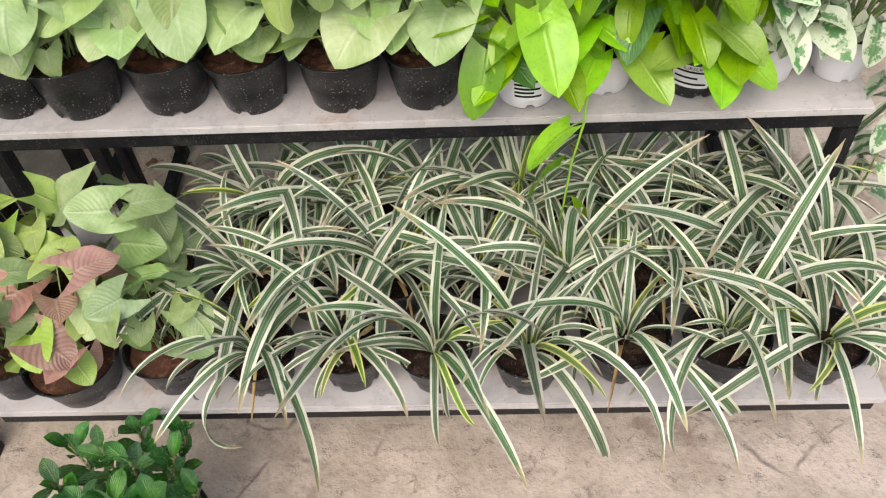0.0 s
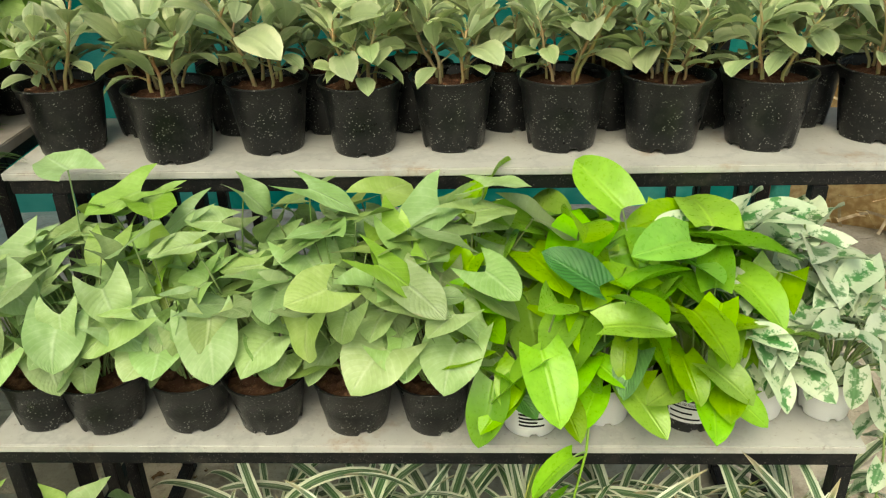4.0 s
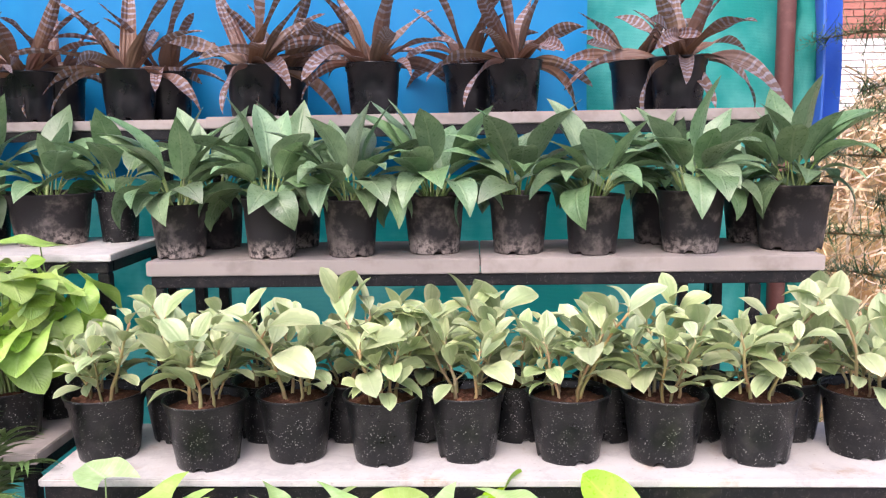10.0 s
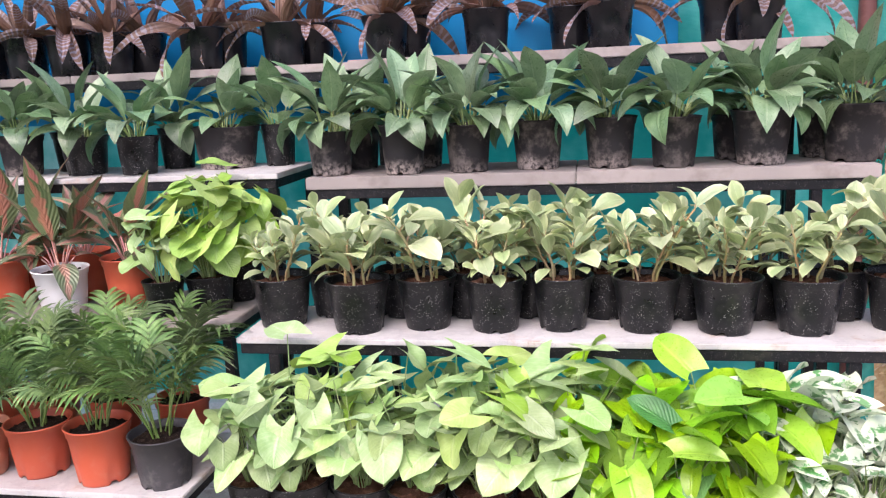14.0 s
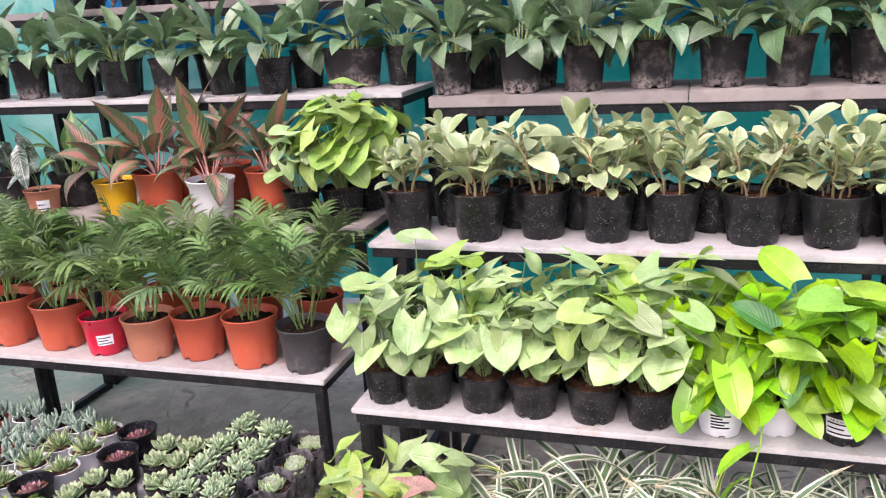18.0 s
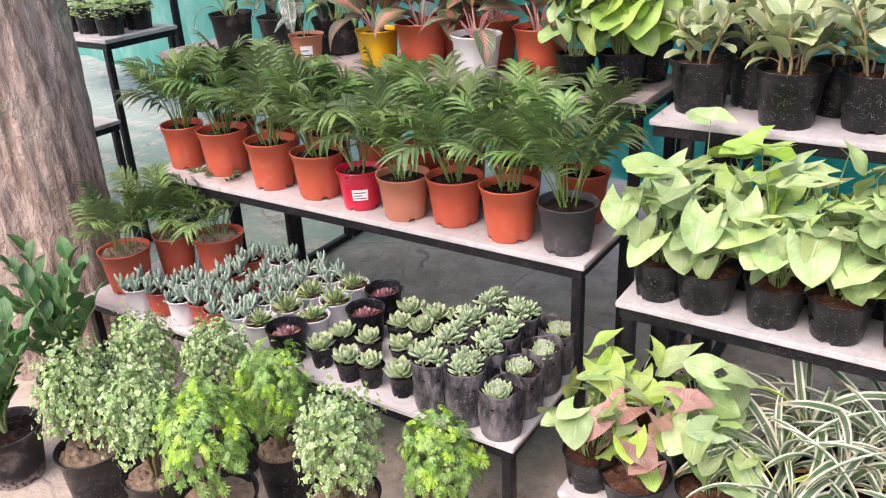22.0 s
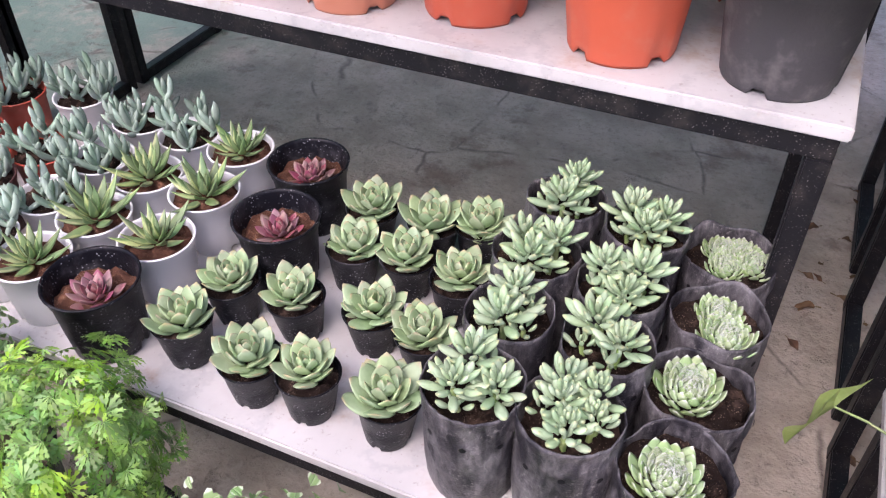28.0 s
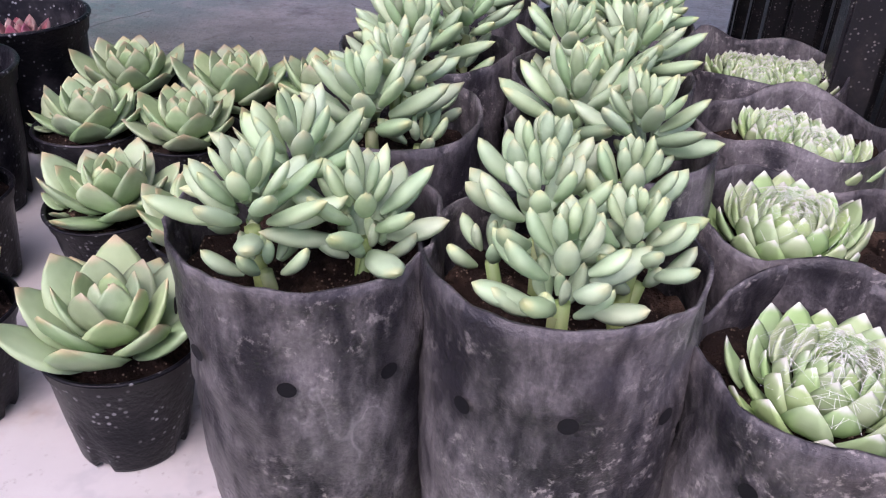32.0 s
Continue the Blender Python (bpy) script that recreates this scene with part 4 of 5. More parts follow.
def echeveria(x, y, z, r=0.048, h=0.080, label="green pointed echeveria in a small black pot"):
    t, s = pot_thing("echeveria", x, y, z, r, h, "scuffed_pot", label, "succulent", "small echeverias", "soil", base=0.70, lean=3.0)
    lib = library("ech", lambda q, k: fat_leaf("leaf", "ech", 0.049 + 0.003 * k, 0.0385, 0.0100, -0.06, 24 + 6 * k, keel=0.45, sharp=0.72), 3)
    rosette_fat(t, lib, 24, (rng.uniform(-0.006, 0.006), rng.uniform(-0.006, 0.006), s + 0.006), rng.uniform(0.98, 1.14), (21, 76), rise=0.018)
    if rng.random() < 0.5:
        a = rng.uniform(0, 6.28)
        rosette_fat(t, lib, 11, (0.03 * math.cos(a), 0.03 * math.sin(a), s + 0.004), 0.5)
    return t


bag_cache = {}


def bag_radius(a, f, r, seed):
    c = Vector((math.cos(a) * 1.3 + seed * 3, math.sin(a) * 1.3, f * 3.0))
    crease = 0.050 * noise.noise(c) + 0.030 * noise.noise(c * 2.7) + 0.012 * noise.noise(c * 7)
    return r * (1 - 0.10 * (1 - f) ** 6 + crease * (0.5 + f))


def bag_mesh(r, h, seed, flop):
    """A floppy polythene sleeve, open at the top and creased."""
    n, m = 48, 24
    vs, fs = [], []
    for inset in (0.0, 0.0018):
        for k in range(m + 1):
            f = k / m
            for i in range(n):
                a = 2 * math.pi * i / n
                top = h * (1 + flop * noise.noise(Vector((math.cos(a) * 0.9 + seed * 2.3, math.sin(a) * 0.9, 7))) * f ** 4)
                rr = bag_radius(a, f, r, seed) - inset
                vs.append((rr * math.cos(a), rr * math.sin(a), max(0.001, top * f)))
    w = (m + 1) * n
    for k in range(m):
        for i in range(n):
            j = (i + 1) % n
            q = (k * n + i, k * n + j, (k + 1) * n + j, (k + 1) * n + i)
            fs.append(q)
            if k > m // 2:
                fs.append(tuple(w + v for v in reversed(q)))
    for i in range(n):
        j = (i + 1) % n
        fs.append((m * n + i, m * n + j, w + m * n + j, w + m * n + i))
    return raw_mesh("bag", vs, fs, ["bag"])


bm = bmesh.new()
bmesh.ops.create_circle(bm, cap_ends=True, radius=0.0046, segments=14)
HOLE = mesh_of("drain_hole", bm, ["ink"])


def bag_thing(name, x, y, z, r, h, label, group, fill, flop=0.18):
    t = thing(name, pose(x, y, z, rng.uniform(-2, 2), rng.uniform(-2, 2), rng.uniform(0, 360)), label, "succulent", group)
    seed = rng.randrange(4)
    key = (r, h, seed, flop)
    if key not in bag_cache:
        bag_cache[key] = bag_mesh(r, h, seed, flop)
    bag = put("bag", bag_cache[key], t)
    put("soil", soil_mesh(r * 0.93, "soil"), t, Matrix.Translation((0, 0, h * fill)))
    for k in range(9):
        a, f = k * 0.698, 0.74 + 0.03 * (k % 2)
        rr = bag_radius(a, f, r, seed) + 0.0024
        put("drain_hole", HOLE, bag, Matrix.Translation((rr * math.cos(a), rr * math.sin(a), h * f)) @ Matrix.Rotation(a, 4, "Z") @ Matrix.Rotation(math.pi / 2, 4, "Y"))
    return t, h * fill


def sedum_bag(x, y, z, r=0.070, h=0.205, heads=3, label="blue-green sedum rosettes in a dusty black grow bag"):
    t, s = bag_thing("sedum", x, y, z, r, h, label, "sedum grow bags", 0.82, 0.03)
    lib = library("sedum", lambda q, k: fat_leaf("leaf", "sedum", 0.040 + 0.004 * k, 0.0180 - 0.001 * k, 0.0108, 0.24, 16 - 3 * k, keel=0.1, sharp=0.60), 3)
    stubby = library("sedum_stubby", lambda q, k: fat_leaf("leaf", "sedum", 0.031 + 0.003 * k, 0.0145, 0.0108, 0.28, 24 + 6 * k, keel=0.1, sharp=0.58), 3)
    a0 = rng.uniform(0, 6.28)
    many = heads > 3
    for i in range(heads):
        a = a0 + i * 6.28 / heads + rng.uniform(-0.2, 0.2)
        d = r * ((0.50, 0.20, 0.52, 0.45, 0.54)[i % 5] if many else 0.46 if heads > 2 else 0.42)
        sc = (1.10, 0.92, 0.98, 0.80, 0.92)[i % 5]
        hgt = s + (0.032, 0.040, 0.028, 0.034, 0.036)[i % 5]
        c = (d * math.cos(a), d * math.sin(a), hgt)
        st = put("stem", stem_mesh("stem", "green_stem", [(c[0] * 0.9, c[1] * 0.9, s - 0.012), c], 0.0045, 0.004), t)
        rosette_fat(st, stubby if many else lib, 20 if many else 21, c, sc * (0.94 if many else 0.92), (14, 74), 0.05, rise=0.040 if many else 0.030)
    for i in range(4):
        a = a0 + 1.05 + i * 1.57
        c = (0.52 * r * math.cos(a), 0.52 * r * math.sin(a), s + 0.022)
        st = put("stem", stem_mesh("stem", "green_stem", [(c[0] * 0.8, c[1] * 0.8, s - 0.010), c], 0.004, 0.0035), t)
        rosette_fat(st, stubby, 9, c, 0.74, (22, 80))
    return t


def cobweb_bag(x, y, z, r=0.070, h=0.165, heads=1, label="cobweb houseleek in a crumpled black grow bag"):
    t, s = bag_thing("cobweb_houseleek", x, y, z, r, h, label, "houseleek grow bags", 0.82, 0.2)
    lib = library("cob", lambda q, k: fat_leaf("leaf", "cob", 0.0300 + 0.002 * k, 0.0225, 0.0060, -0.10, 52, n=6, nv=6, sharp=0.74), 2)
    spots = ((0.0, 0.0, 1.0),) if heads == 1 else ((-0.32, 0.12, 0.90), (0.40, -0.1, 0.78)) if heads == 2 else ((-0.38, 0.10, 0.74), (0.28, 0.34, 0.70), (0.34, -0.30, 0.70), (-0.12, -0.44, 0.58))
    r2 = random.Random(int(x * 1000) + int(y * 1000))
    vs, fs = [], []
    for fx, fy, sc in spots:
        c = Vector((fx * r * 0.9 - 0.012, fy * r * 0.9 - 0.004, s + 0.004))
        rosette_fat(t, lib, int(36 + 34 * sc), c, 1.00 * sc, (28, 86), 0.105, rise=0.016, power=0.75)
        R0 = 0.034 * sc
        top = c + Vector((0, 0, 0.035 * sc))
        for i in range(int(420 * sc)):
            ra, a = R0 * r2.random() ** 0.8, r2.uniform(0, 6.28)
            b = a + r2.gauss(0, 0.7)
            rb = min(R0 * 1.1, abs(ra + r2.gauss(0, 0.009 * sc)))
            p, q = (top + Vector((d * math.cos(g), d * math.sin(g), -0.012 * sc * (d / R0) ** 2)) for d, g in ((ra, a), (rb, b)))
            if not 0.003 < (p - q).length < 0.020:
                continue
            o = len(vs)
            e = (q - p).cross(Vector((0, 0, 1))).normalized() * 0.00008
            vs += [tuple(p - e), tuple(p + e), tuple(q + e), tuple(q - e)]
            fs.append((o, o + 1, o + 2, o + 3))
    tagged(put("web", raw_mesh("web", vs, fs, ["web"]), t), kind="stuff")
    bm = bmesh.new()
    bmesh.ops.create_icosphere(bm, subdivisions=3, radius=0.013)
    for v in bm.verts:
        v.co *= 1 + 0.35 * noise.noise(v.co * 90) + 0.2 * noise.noise(v.co * 230)
    rz = t.matrix_basis.to_euler().z
    put("soil_clod", mesh_of("soil_clod", bm, ["soil"]), t, pose(0.050 * math.cos(-rz), 0.050 * math.sin(-rz), s + 0.010))
    return t


def houseleek(x, y, z, r=0.074, h=0.135, label="dark red houseleek in a round black pot"):
    t, s = pot_thing("red_houseleek", x, y, z, r, h, "scuffed_pot", label, "succulent", "red houseleeks", "red_soil", base=0.80, fill=0.70)
    lib = library("semp", lambda q, k: fat_leaf("leaf", "semp", 0.042, 0.026, 0.007, -0.02, 30, sharp=0.8), 2)
    rosette_fat(t, lib, 28, (0.006, 0.004, s + 0.002), 0.92, (14, 80))
    return t


def small_agave(x, y, z, r=0.058, h=0.118, label="small spiky agave in a white plastic pot"):
    t, s = pot_thing("small_agave", x, y, z, r, h, "white_pot", label, "succulent", "small agaves", "red_soil", base=0.82)
    lib = library("haw", lambda q, k: fat_leaf("leaf", "haw", 0.068 - 0.008 * k, 0.019, 0.007, -0.3, 24, sharp=1.0), 3)
    rosette_fat(t, lib, 24, (0, 0, s + 0.006), rng.uniform(1.05, 1.35), (14, 82))
    return t


def chalksticks(x, y, z, r=0.060, h=0.112, pot="white_pot", label="blue chalksticks succulent in a white plastic pot"):
    t, s = pot_thing("chalksticks", x, y, z, r, h, pot, label, "succulent", "chalksticks", "soil", base=0.82)
    lib = library("klein", lambda q, k: fat_leaf("leaf", "klein", 0.038 + 0.005 * k, 0.0122, 0.0112, 0.06, 25 + 12 * k, n=7, nv=6, keel=0.05, sharp=0.55), 3)
    for j in range(5):
        a = j * 1.257 + rng.uniform(-0.3, 0.3)
        d = r * (0.62 if j < 4 else 0.05)
        H = rng.uniform(0.022, 0.055)
        c = Vector((d * math.cos(a), d * math.sin(a), s - 0.004))
        lean = Vector((math.cos(a), math.sin(a), 0)) * 0.020
        st = put("stem", stem_mesh("stem", "klein", [tuple(c), tuple(c + lean + Vector((0, 0, H)))], 0.0045, 0.004), t)
        for i in range(8):
            f = 0.3 + 0.7 * i / 7
            put("leaf", lib[i % 3], st, turn(a + i * GOLD, radians(26 + 48 * f ** 2) + rng.uniform(-0.3, 0.25), 0, rng.uniform(0.85, 1.3), tuple(c + lean * f + Vector((0, 0, H * f)))))
    return t


# ---- bushes on the floor ----
def aralia_mesh(seed, lime, R=0.13):
    """A loose crown of sprigs: round notched leaflets, or frilly fans of narrow lobes."""
    r2 = random.Random(seed)
    vs, fs, uv, sl = [], [], [], []
    young = 0

    def leaflet(p, ax, bx, n, s, ring):
        o = len(vs)
        for x, y in ring:
            q = p + ax * (x * s) + bx * (y * s) + n * (abs(x) * s * 0.35 - y * y * s * 0.14)
            vs.append(tuple(q))
            uv.append((0.5 + 0.5 * x / 0.8, min(1.0, y / 1.6)))
        fs.append(tuple(range(o, o + len(ring))))
        sl.append(young)

    rnd_half = [(0, 0), (0.22, 0.22), (0.60, 0.50), (0.78, 0.92), (0.60, 1.22), (0.30, 1.12), (0.24, 1.42)]
    rnd = rnd_half + [(0, 1.52)] + [(-x, y) for x, y in rnd_half[1:]][::-1]
    lobe = [(0, 0), (0.05, 0.5), (0.20, 0.85), (0.09, 0.95), (0.19, 1.30), (0.05, 1.25), (0, 1.6), (-0.05, 1.25), (-0.19, 1.30), (-0.09, 0.95), (-0.20, 0.85), (-0.05, 0.5)]
    count = 120 if lime else 74
    for c in range(count):
        zc = 1 - 1.62 * (c + 0.5) / count
        a = c * GOLD + r2.uniform(-0.4, 0.4)
        h = math.sqrt(max(0, 1 - zc * zc))
        dv = Vector((h * math.cos(a), h * math.sin(a), zc))
        reach = R * (0.90 + 0.24 * noise.noise(dv * 2.0 + Vector((seed, 0, 0))) + r2.uniform(-0.12, 0.14))
        tip = dv * reach
        if lime:
            young = int(zc > 0.1 and noise.noise(dv * 3.0 + Vector((0, seed, 0))) > 0.17)
            for g in range(5):
                n = (dv * 0.8 + Vector((r2.gauss(0, 0.45), r2.gauss(0, 0.45), 0.55))).normalized()
                up = (dv + Vector((r2.gauss(0, 0.7), r2.gauss(0, 0.7), r2.gauss(0.1, 0.6))))
                up = (up - n * up.dot(n)).normalized()
                side = n.cross(up)
                base = tip - dv * r2.uniform(0.0, 0.030) + Vector((r2.gauss(0, 0.010), r2.gauss(0, 0.010), r2.gauss(0, 0.010)))
                s = r2.uniform(0.012, 0.0195)
                for k in range(7):
                    w = (k - 3) * 0.42 + r2.uniform(-0.1, 0.1)
                    d = up * math.cos(w) + side * math.sin(w)
                    leaflet(base, n.cross(d), d, n, s * (1 - 0.08 * abs(k - 3)), lobe)
        else:
            for k in range(22):
                p = tip * r2.uniform(0.72, 1.04) + Vector((r2.gauss(0, 1), r2.gauss(0, 1), r2.gauss(0, 1))) * 0.017
                n = (dv * 0.7 + Vector((r2.gauss(0, 0.5), r2.gauss(0, 0.5), 0.5 + r2.gauss(0, 0.35)))).normalized()
                ax = n.cross(Vector((r2.gauss(0, 1), r2.gauss(0, 1), r2.gauss(0, 1)))).normalized()
                leaflet(p, ax, n.cross(ax), n, r2.uniform(0.008, 0.014), rnd)
    return raw_mesh("foliage", vs, fs, ["aralia_lime", "aralia_young"] if lime else ["aralia"], uv, sl)


def aralia(x, y, top, lime=False, R=0.13, pr=0.118, ph=0.30, label="variegated dwarf aralia bush in a black pot on the floor"):
    t, s = pot_thing("aralia_bush", x, y, 0.0, pr, ph, "black_pot", label, "potted bush", "aralia bushes on the floor", "pale_soil", base=0.80)
    lib = library("aralia%d" % lime, lambda q, k: aralia_mesh(k * 3 + 11, lime), 3)
    zc = top - R * 1.34
    for k in range(5):
        a = k * 1.26 + rng.uniform(-0.3, 0.3)
        q = (0.5 * R * math.cos(a), 0.5 * R * math.sin(a), zc)
        mid = (q[0] * 0.35, q[1] * 0.35 + 0.006, (s + zc) / 2)
        put("stem", stem_mesh("stem", "brown_stem", [(q[0] * 0.15, q[1] * 0.15, s - 0.01), mid, q], 0.006, 0.003), t)
    put("foliage", lib[rng.randrange(3)], t, Matrix.Translation((0, 0, zc)) @ Matrix.Rotation(rng.uniform(0, 6.28), 4, "Z") @ Matrix.Diagonal((R / 0.13, R / 0.13, R / 0.13 * rng.uniform(1.34, 1.48), 1)))
    return t


def ficus_bush(x, y, top, pr=0.13, ph=0.24, n=190):
    t, s = pot_thing("ficus_bush", x, y, 0.0, pr, ph, "black_pot", "glossy dark green ficus bush on the floor", "potted bush", "")
    lib = library("ficus", lambda q, k: leaf_mesh("leaf", ["ficus", "green_stem"], 0.052 + 0.004 * k, 0.034, w_obovate, pet=0.01, el=(40, 40), blade_el=50 - 10 * k, droop=25, fold=16, nv=6, nu=2), 4)
    for k in range(16):
        a = k * GOLD
        R = 0.19 * math.sqrt((k + 0.5) / 16)
        q = Vector((R * math.cos(a), R * math.sin(a), top - 0.02 - R * 0.3))
        st = put("stem", stem_mesh("stem", "brown_stem", [(q.x * 0.2, q.y * 0.2, s - 0.01), (q.x * 0.7, q.y * 0.7, (s + q.z) / 2), tuple(q)], 0.005, 0.002), t)
        for j in range(n // 16):
            f = j / (n // 16)
            at = Vector((q.x * (0.6 + 0.4 * f), q.y * (0.6 + 0.4 * f), q.z - 0.11 * (1 - f)))
            put("leaf", lib[rng.randrange(4)], st, turn(j * GOLD + k, rng.uniform(-0.3, 0.3) + 0.5 * f, rng.uniform(-0.3, 0.3), rng.uniform(0.8, 1.15), at))
    return t


# ---- lower shelf of the main stand ----
syngonium(-0.975, 0.93, S1, 0.078, 0.11, 16, "syng", size=(0.6, 0.85))
syngonium(-0.838, 0.925, S1, 0.098, 0.10, 9, "syng_lime", pink=13, size=(0.55, 0.85), label="arrowhead plant with pink and lime leaves in a black pot")
syngonium(-0.640, 0.945, S1, 0.092, 0.10, 24, "syng", size=(0.5, 0.82))
for x, y, r in ((-0.451, 0.930, 0.078), (-0.265, 0.933, 0.074), (-0.088, 0.930, 0.077), (0.100, 0.924, 0.079), (0.298, 0.953, 0.090), (0.498, 0.946, 0.088), (0.693, 0.936, 0.079)):
    spider(x, y, S1, r, 0.098, 22)
for x in (-0.50, -0.36, -0.18, 0.00, 0.19, 0.39, 0.59, 0.74):
    spider(x, 1.120, S1, 0.084, 0.105, 30)
for x in (-0.47, -0.27, -0.08, 0.11, 0.31, 0.51, 0.70):
    spider(x, 1.305, S1, 0.090, 0.110, 32, size=(0.7, 1.25))
syngonium(-0.72, 1.13, S1, 0.098, 0.12, 16, "syng", size=(0.55, 0.95))
end_plant = syngonium(-0.95, 1.13, S1, 0.090, 0.12, 16, "syng_lime", size=(0.55, 0.95))
hanging = leaf_mesh("leaf", ["syng_lime", "green_stem"], 0.095, 0.115, w_arrow, pet=0.21, el=(30, -18), blade_el=-66, droop=10, fold=14, lobe=0.5, wave=0.2, nv=10)
put("leaf", hanging, end_plant, turn(2.74 - end_plant.matrix_basis.to_euler().z, 0, 0.3, 1.0, (0, 0, 0.09)))

# ---- second shelf ----
for i, (x, y, r) in enumerate(((-0.946, 1.345, 0.082), (-0.802, 1.342, 0.094), (-0.616, 1.345, 0.089), (-0.449, 1.342, 0.088), (-0.265, 1.340, 0.090), (-0.093, 1.335, 0.082))):
    syngonium(x, y, S2, r, 0.125, 34, "syng", lime=(14 if i == 4 else 0), size=(0.52, 1.04), label="pale green arrowhead plant in a speckled black plastic pot" if i != 4 else "large lime arrowhead plant in a black plastic pot")
for i, x in enumerate((-0.90, -0.72, -0.54, -0.36, -0.18, -0.02)):
    syngonium(x, 1.535, S2, 0.082, 0.125, 26, "syng_lime" if i in (1, 4) else "syng", size=(0.66, 1.16))


def white_label(t, r, h):
    return pot_label(t, r, h, 0.74, 0.22, 0.78, -math.pi / 2, 0.075, 5)


def lettering(words, lab, r, h, base, z, size, a):
    """Words set in the built-in font and bent round a pot's wall."""
    data = bpy.data.curves.new("lettering", "FONT")
    data.body, data.size, data.align_x = words, size, "CENTER"
    tmp = new("lettering", data)
    bpy.context.view_layer.update()
    me = bpy.data.meshes.new_from_object(tmp.evaluated_get(bpy.context.evaluated_depsgraph_get()))
    bpy.data.objects.remove(tmp)
    for v in me.vertices:
        zz = z + v.co.y
        rr = r * (base + (0.93 - base) * (zz / (h * 0.84))) + 0.0026
        g = a + v.co.x / rr
        v.co = (rr * math.cos(g), rr * math.sin(g), zz)
    me.materials.clear()
    me.materials.append(M["ink"])
    put("lettering", me, lab, None, "printed word NURSERY")


white_label(pothos(0.107, 1.325, S2, 0.076, 0.110, 24, dark=4, front=2), 0.076, 0.110)
pothos(0.265, 1.36, S2, 0.072, 0.105, 24, dark=3, front=2)
black_potted = pothos(0.440, 1.345, S2, 0.080, 0.105, 28, pot="black_pot", label="lime green pothos in a labelled black pot", front=3, rz=0.0)
lettering("NURSERY", pot_label(black_potted, 0.080, 0.105, 0.74, 0.30, 0.86, -1.9, 0.085, 3), 0.080, 0.105, 0.74, 0.079, 0.012, -1.9)
for x in (0.04, 0.20, 0.36, 0.50):
    pothos(x, 1.53, S2, 0.08, 0.11, 30, size=(1.0, 1.4))
pothos(0.592, 1.37, S2, 0.068, 0.105, 64, "njoy", label="white and green variegated pothos in a white pot", sc=0.66)
pothos(0.735, 1.37, S2, 0.066, 0.105, 56, "njoy", label="white and green variegated pothos in a white pot", sc=0.66, front=0)
for x in (0.57, 0.72):
    pothos(x, 1.53, S2, 0.074, 0.11, 56, "njoy", label="white and green variegated pothos in a white pot", sc=0.72, size=(1.0, 1.45))

# ---- third shelf ----
for x, y, r in ((-1.015, 1.870, 0.105), (-0.730, 1.815, 0.107), (-0.505, 1.865, 0.101), (-0.275, 1.845, 0.101), (-0.058, 1.865, 0.101), (0.205, 1.860, 0.109), (0.443, 1.845, 0.108), (0.683, 1.850, 0.109), (0.963, 1.890, 0.103)):
    peperomia(x, y, S3, r, 0.174, 6)
for x in (-0.87, -0.62, -0.39, -0.16, 0.08, 0.33, 0.57, 0.82):
    peperomia(x, 2.005, S3, 0.098, 0.165, 4)

# ---- fourth shelf ----
for x, y, r, h in ((-0.950, 2.315, 0.093, 0.167), (-0.660, 2.298, 0.090, 0.184), (-0.415, 2.314, 0.090, 0.178), (-0.160, 2.363, 0.100, 0.182), (0.103, 2.345, 0.097, 0.185), (0.326, 2.310, 0.091, 0.180), (0.629, 2.334, 0.106, 0.192), (0.945, 2.365, 0.117, 0.200)):
    peace_lily(x, y, S4, r, h)
for x in (-0.896, -0.629, 0.567, 0.872):
    peace_lily(x, 2.535, S4, 0.088, 0.17, 13)

# ---- top shelf ----
for x in (-0.831, -0.395, 0.113, 0.699):
    bromeliad(x, 2.82, S5)
for x in (-0.757, -0.045, 0.581):
    bromeliad(x, 2.972, S5, n=12)

# ---- stand beside it: succulents ----
for x, y, r, heads in ((-1.557, 1.020, 0.066, 3), (-1.432, 1.014, 0.066, 5), (-1.556, 1.148, 0.062, 2), (-1.428, 1.142, 0.063, 2), (-1.566, 1.280, 0.066, 3), (-1.438, 1.268, 0.063, 3), (-1.570, 1.420, 0.064, 2), (-1.436, 1.400, 0.064, 3)):
    sedum_bag(x, y, A1, r, 0.195, heads)
for x, y, mats in ((-1.305, 1.012, 1), (-1.298, 1.146, 1), (-1.300, 1.282, 2), (-1.302, 1.424, 4)):
    cobweb_bag(x, y, A1, heads=mats)
for x, y in ((-1.916, 1.406), (-1.798, 1.412), (-1.892, 1.290), (-1.795, 1.311), (-1.715, 1.435), (-1.698, 1.291), (-2.030, 1.142), (-1.914, 1.153), (-1.791, 1.176), (-1.690, 1.160), (-2.046, 1.034), (-1.910, 1.012), (-1.816, 1.019), (-1.692, 1.025)):
    echeveria(x, y, A1)
for x, y in ((-2.048, 1.418), (-2.014, 1.258), (-2.188, 1.012)):
    houseleek(x, y, A1)
for x, y in ((-2.208, 1.430), (-2.188, 1.290), (-2.315, 1.292), (-2.182, 1.152), (-2.320, 1.158), (-2.335, 1.030)):
    small_agave(x, y, A1, 0.063, 0.112)
for x, y in ((-2.450, 1.034), (-2.432, 1.170), (-2.430, 1.300), (-2.447, 1.440), (-2.330, 1.432), (-2.628, 1.466), (-2.750, 1.015), (-2.995, 0.998), (-2.848, 1.145)):
    chalksticks(x, y, A1, 0.060, 0.112)
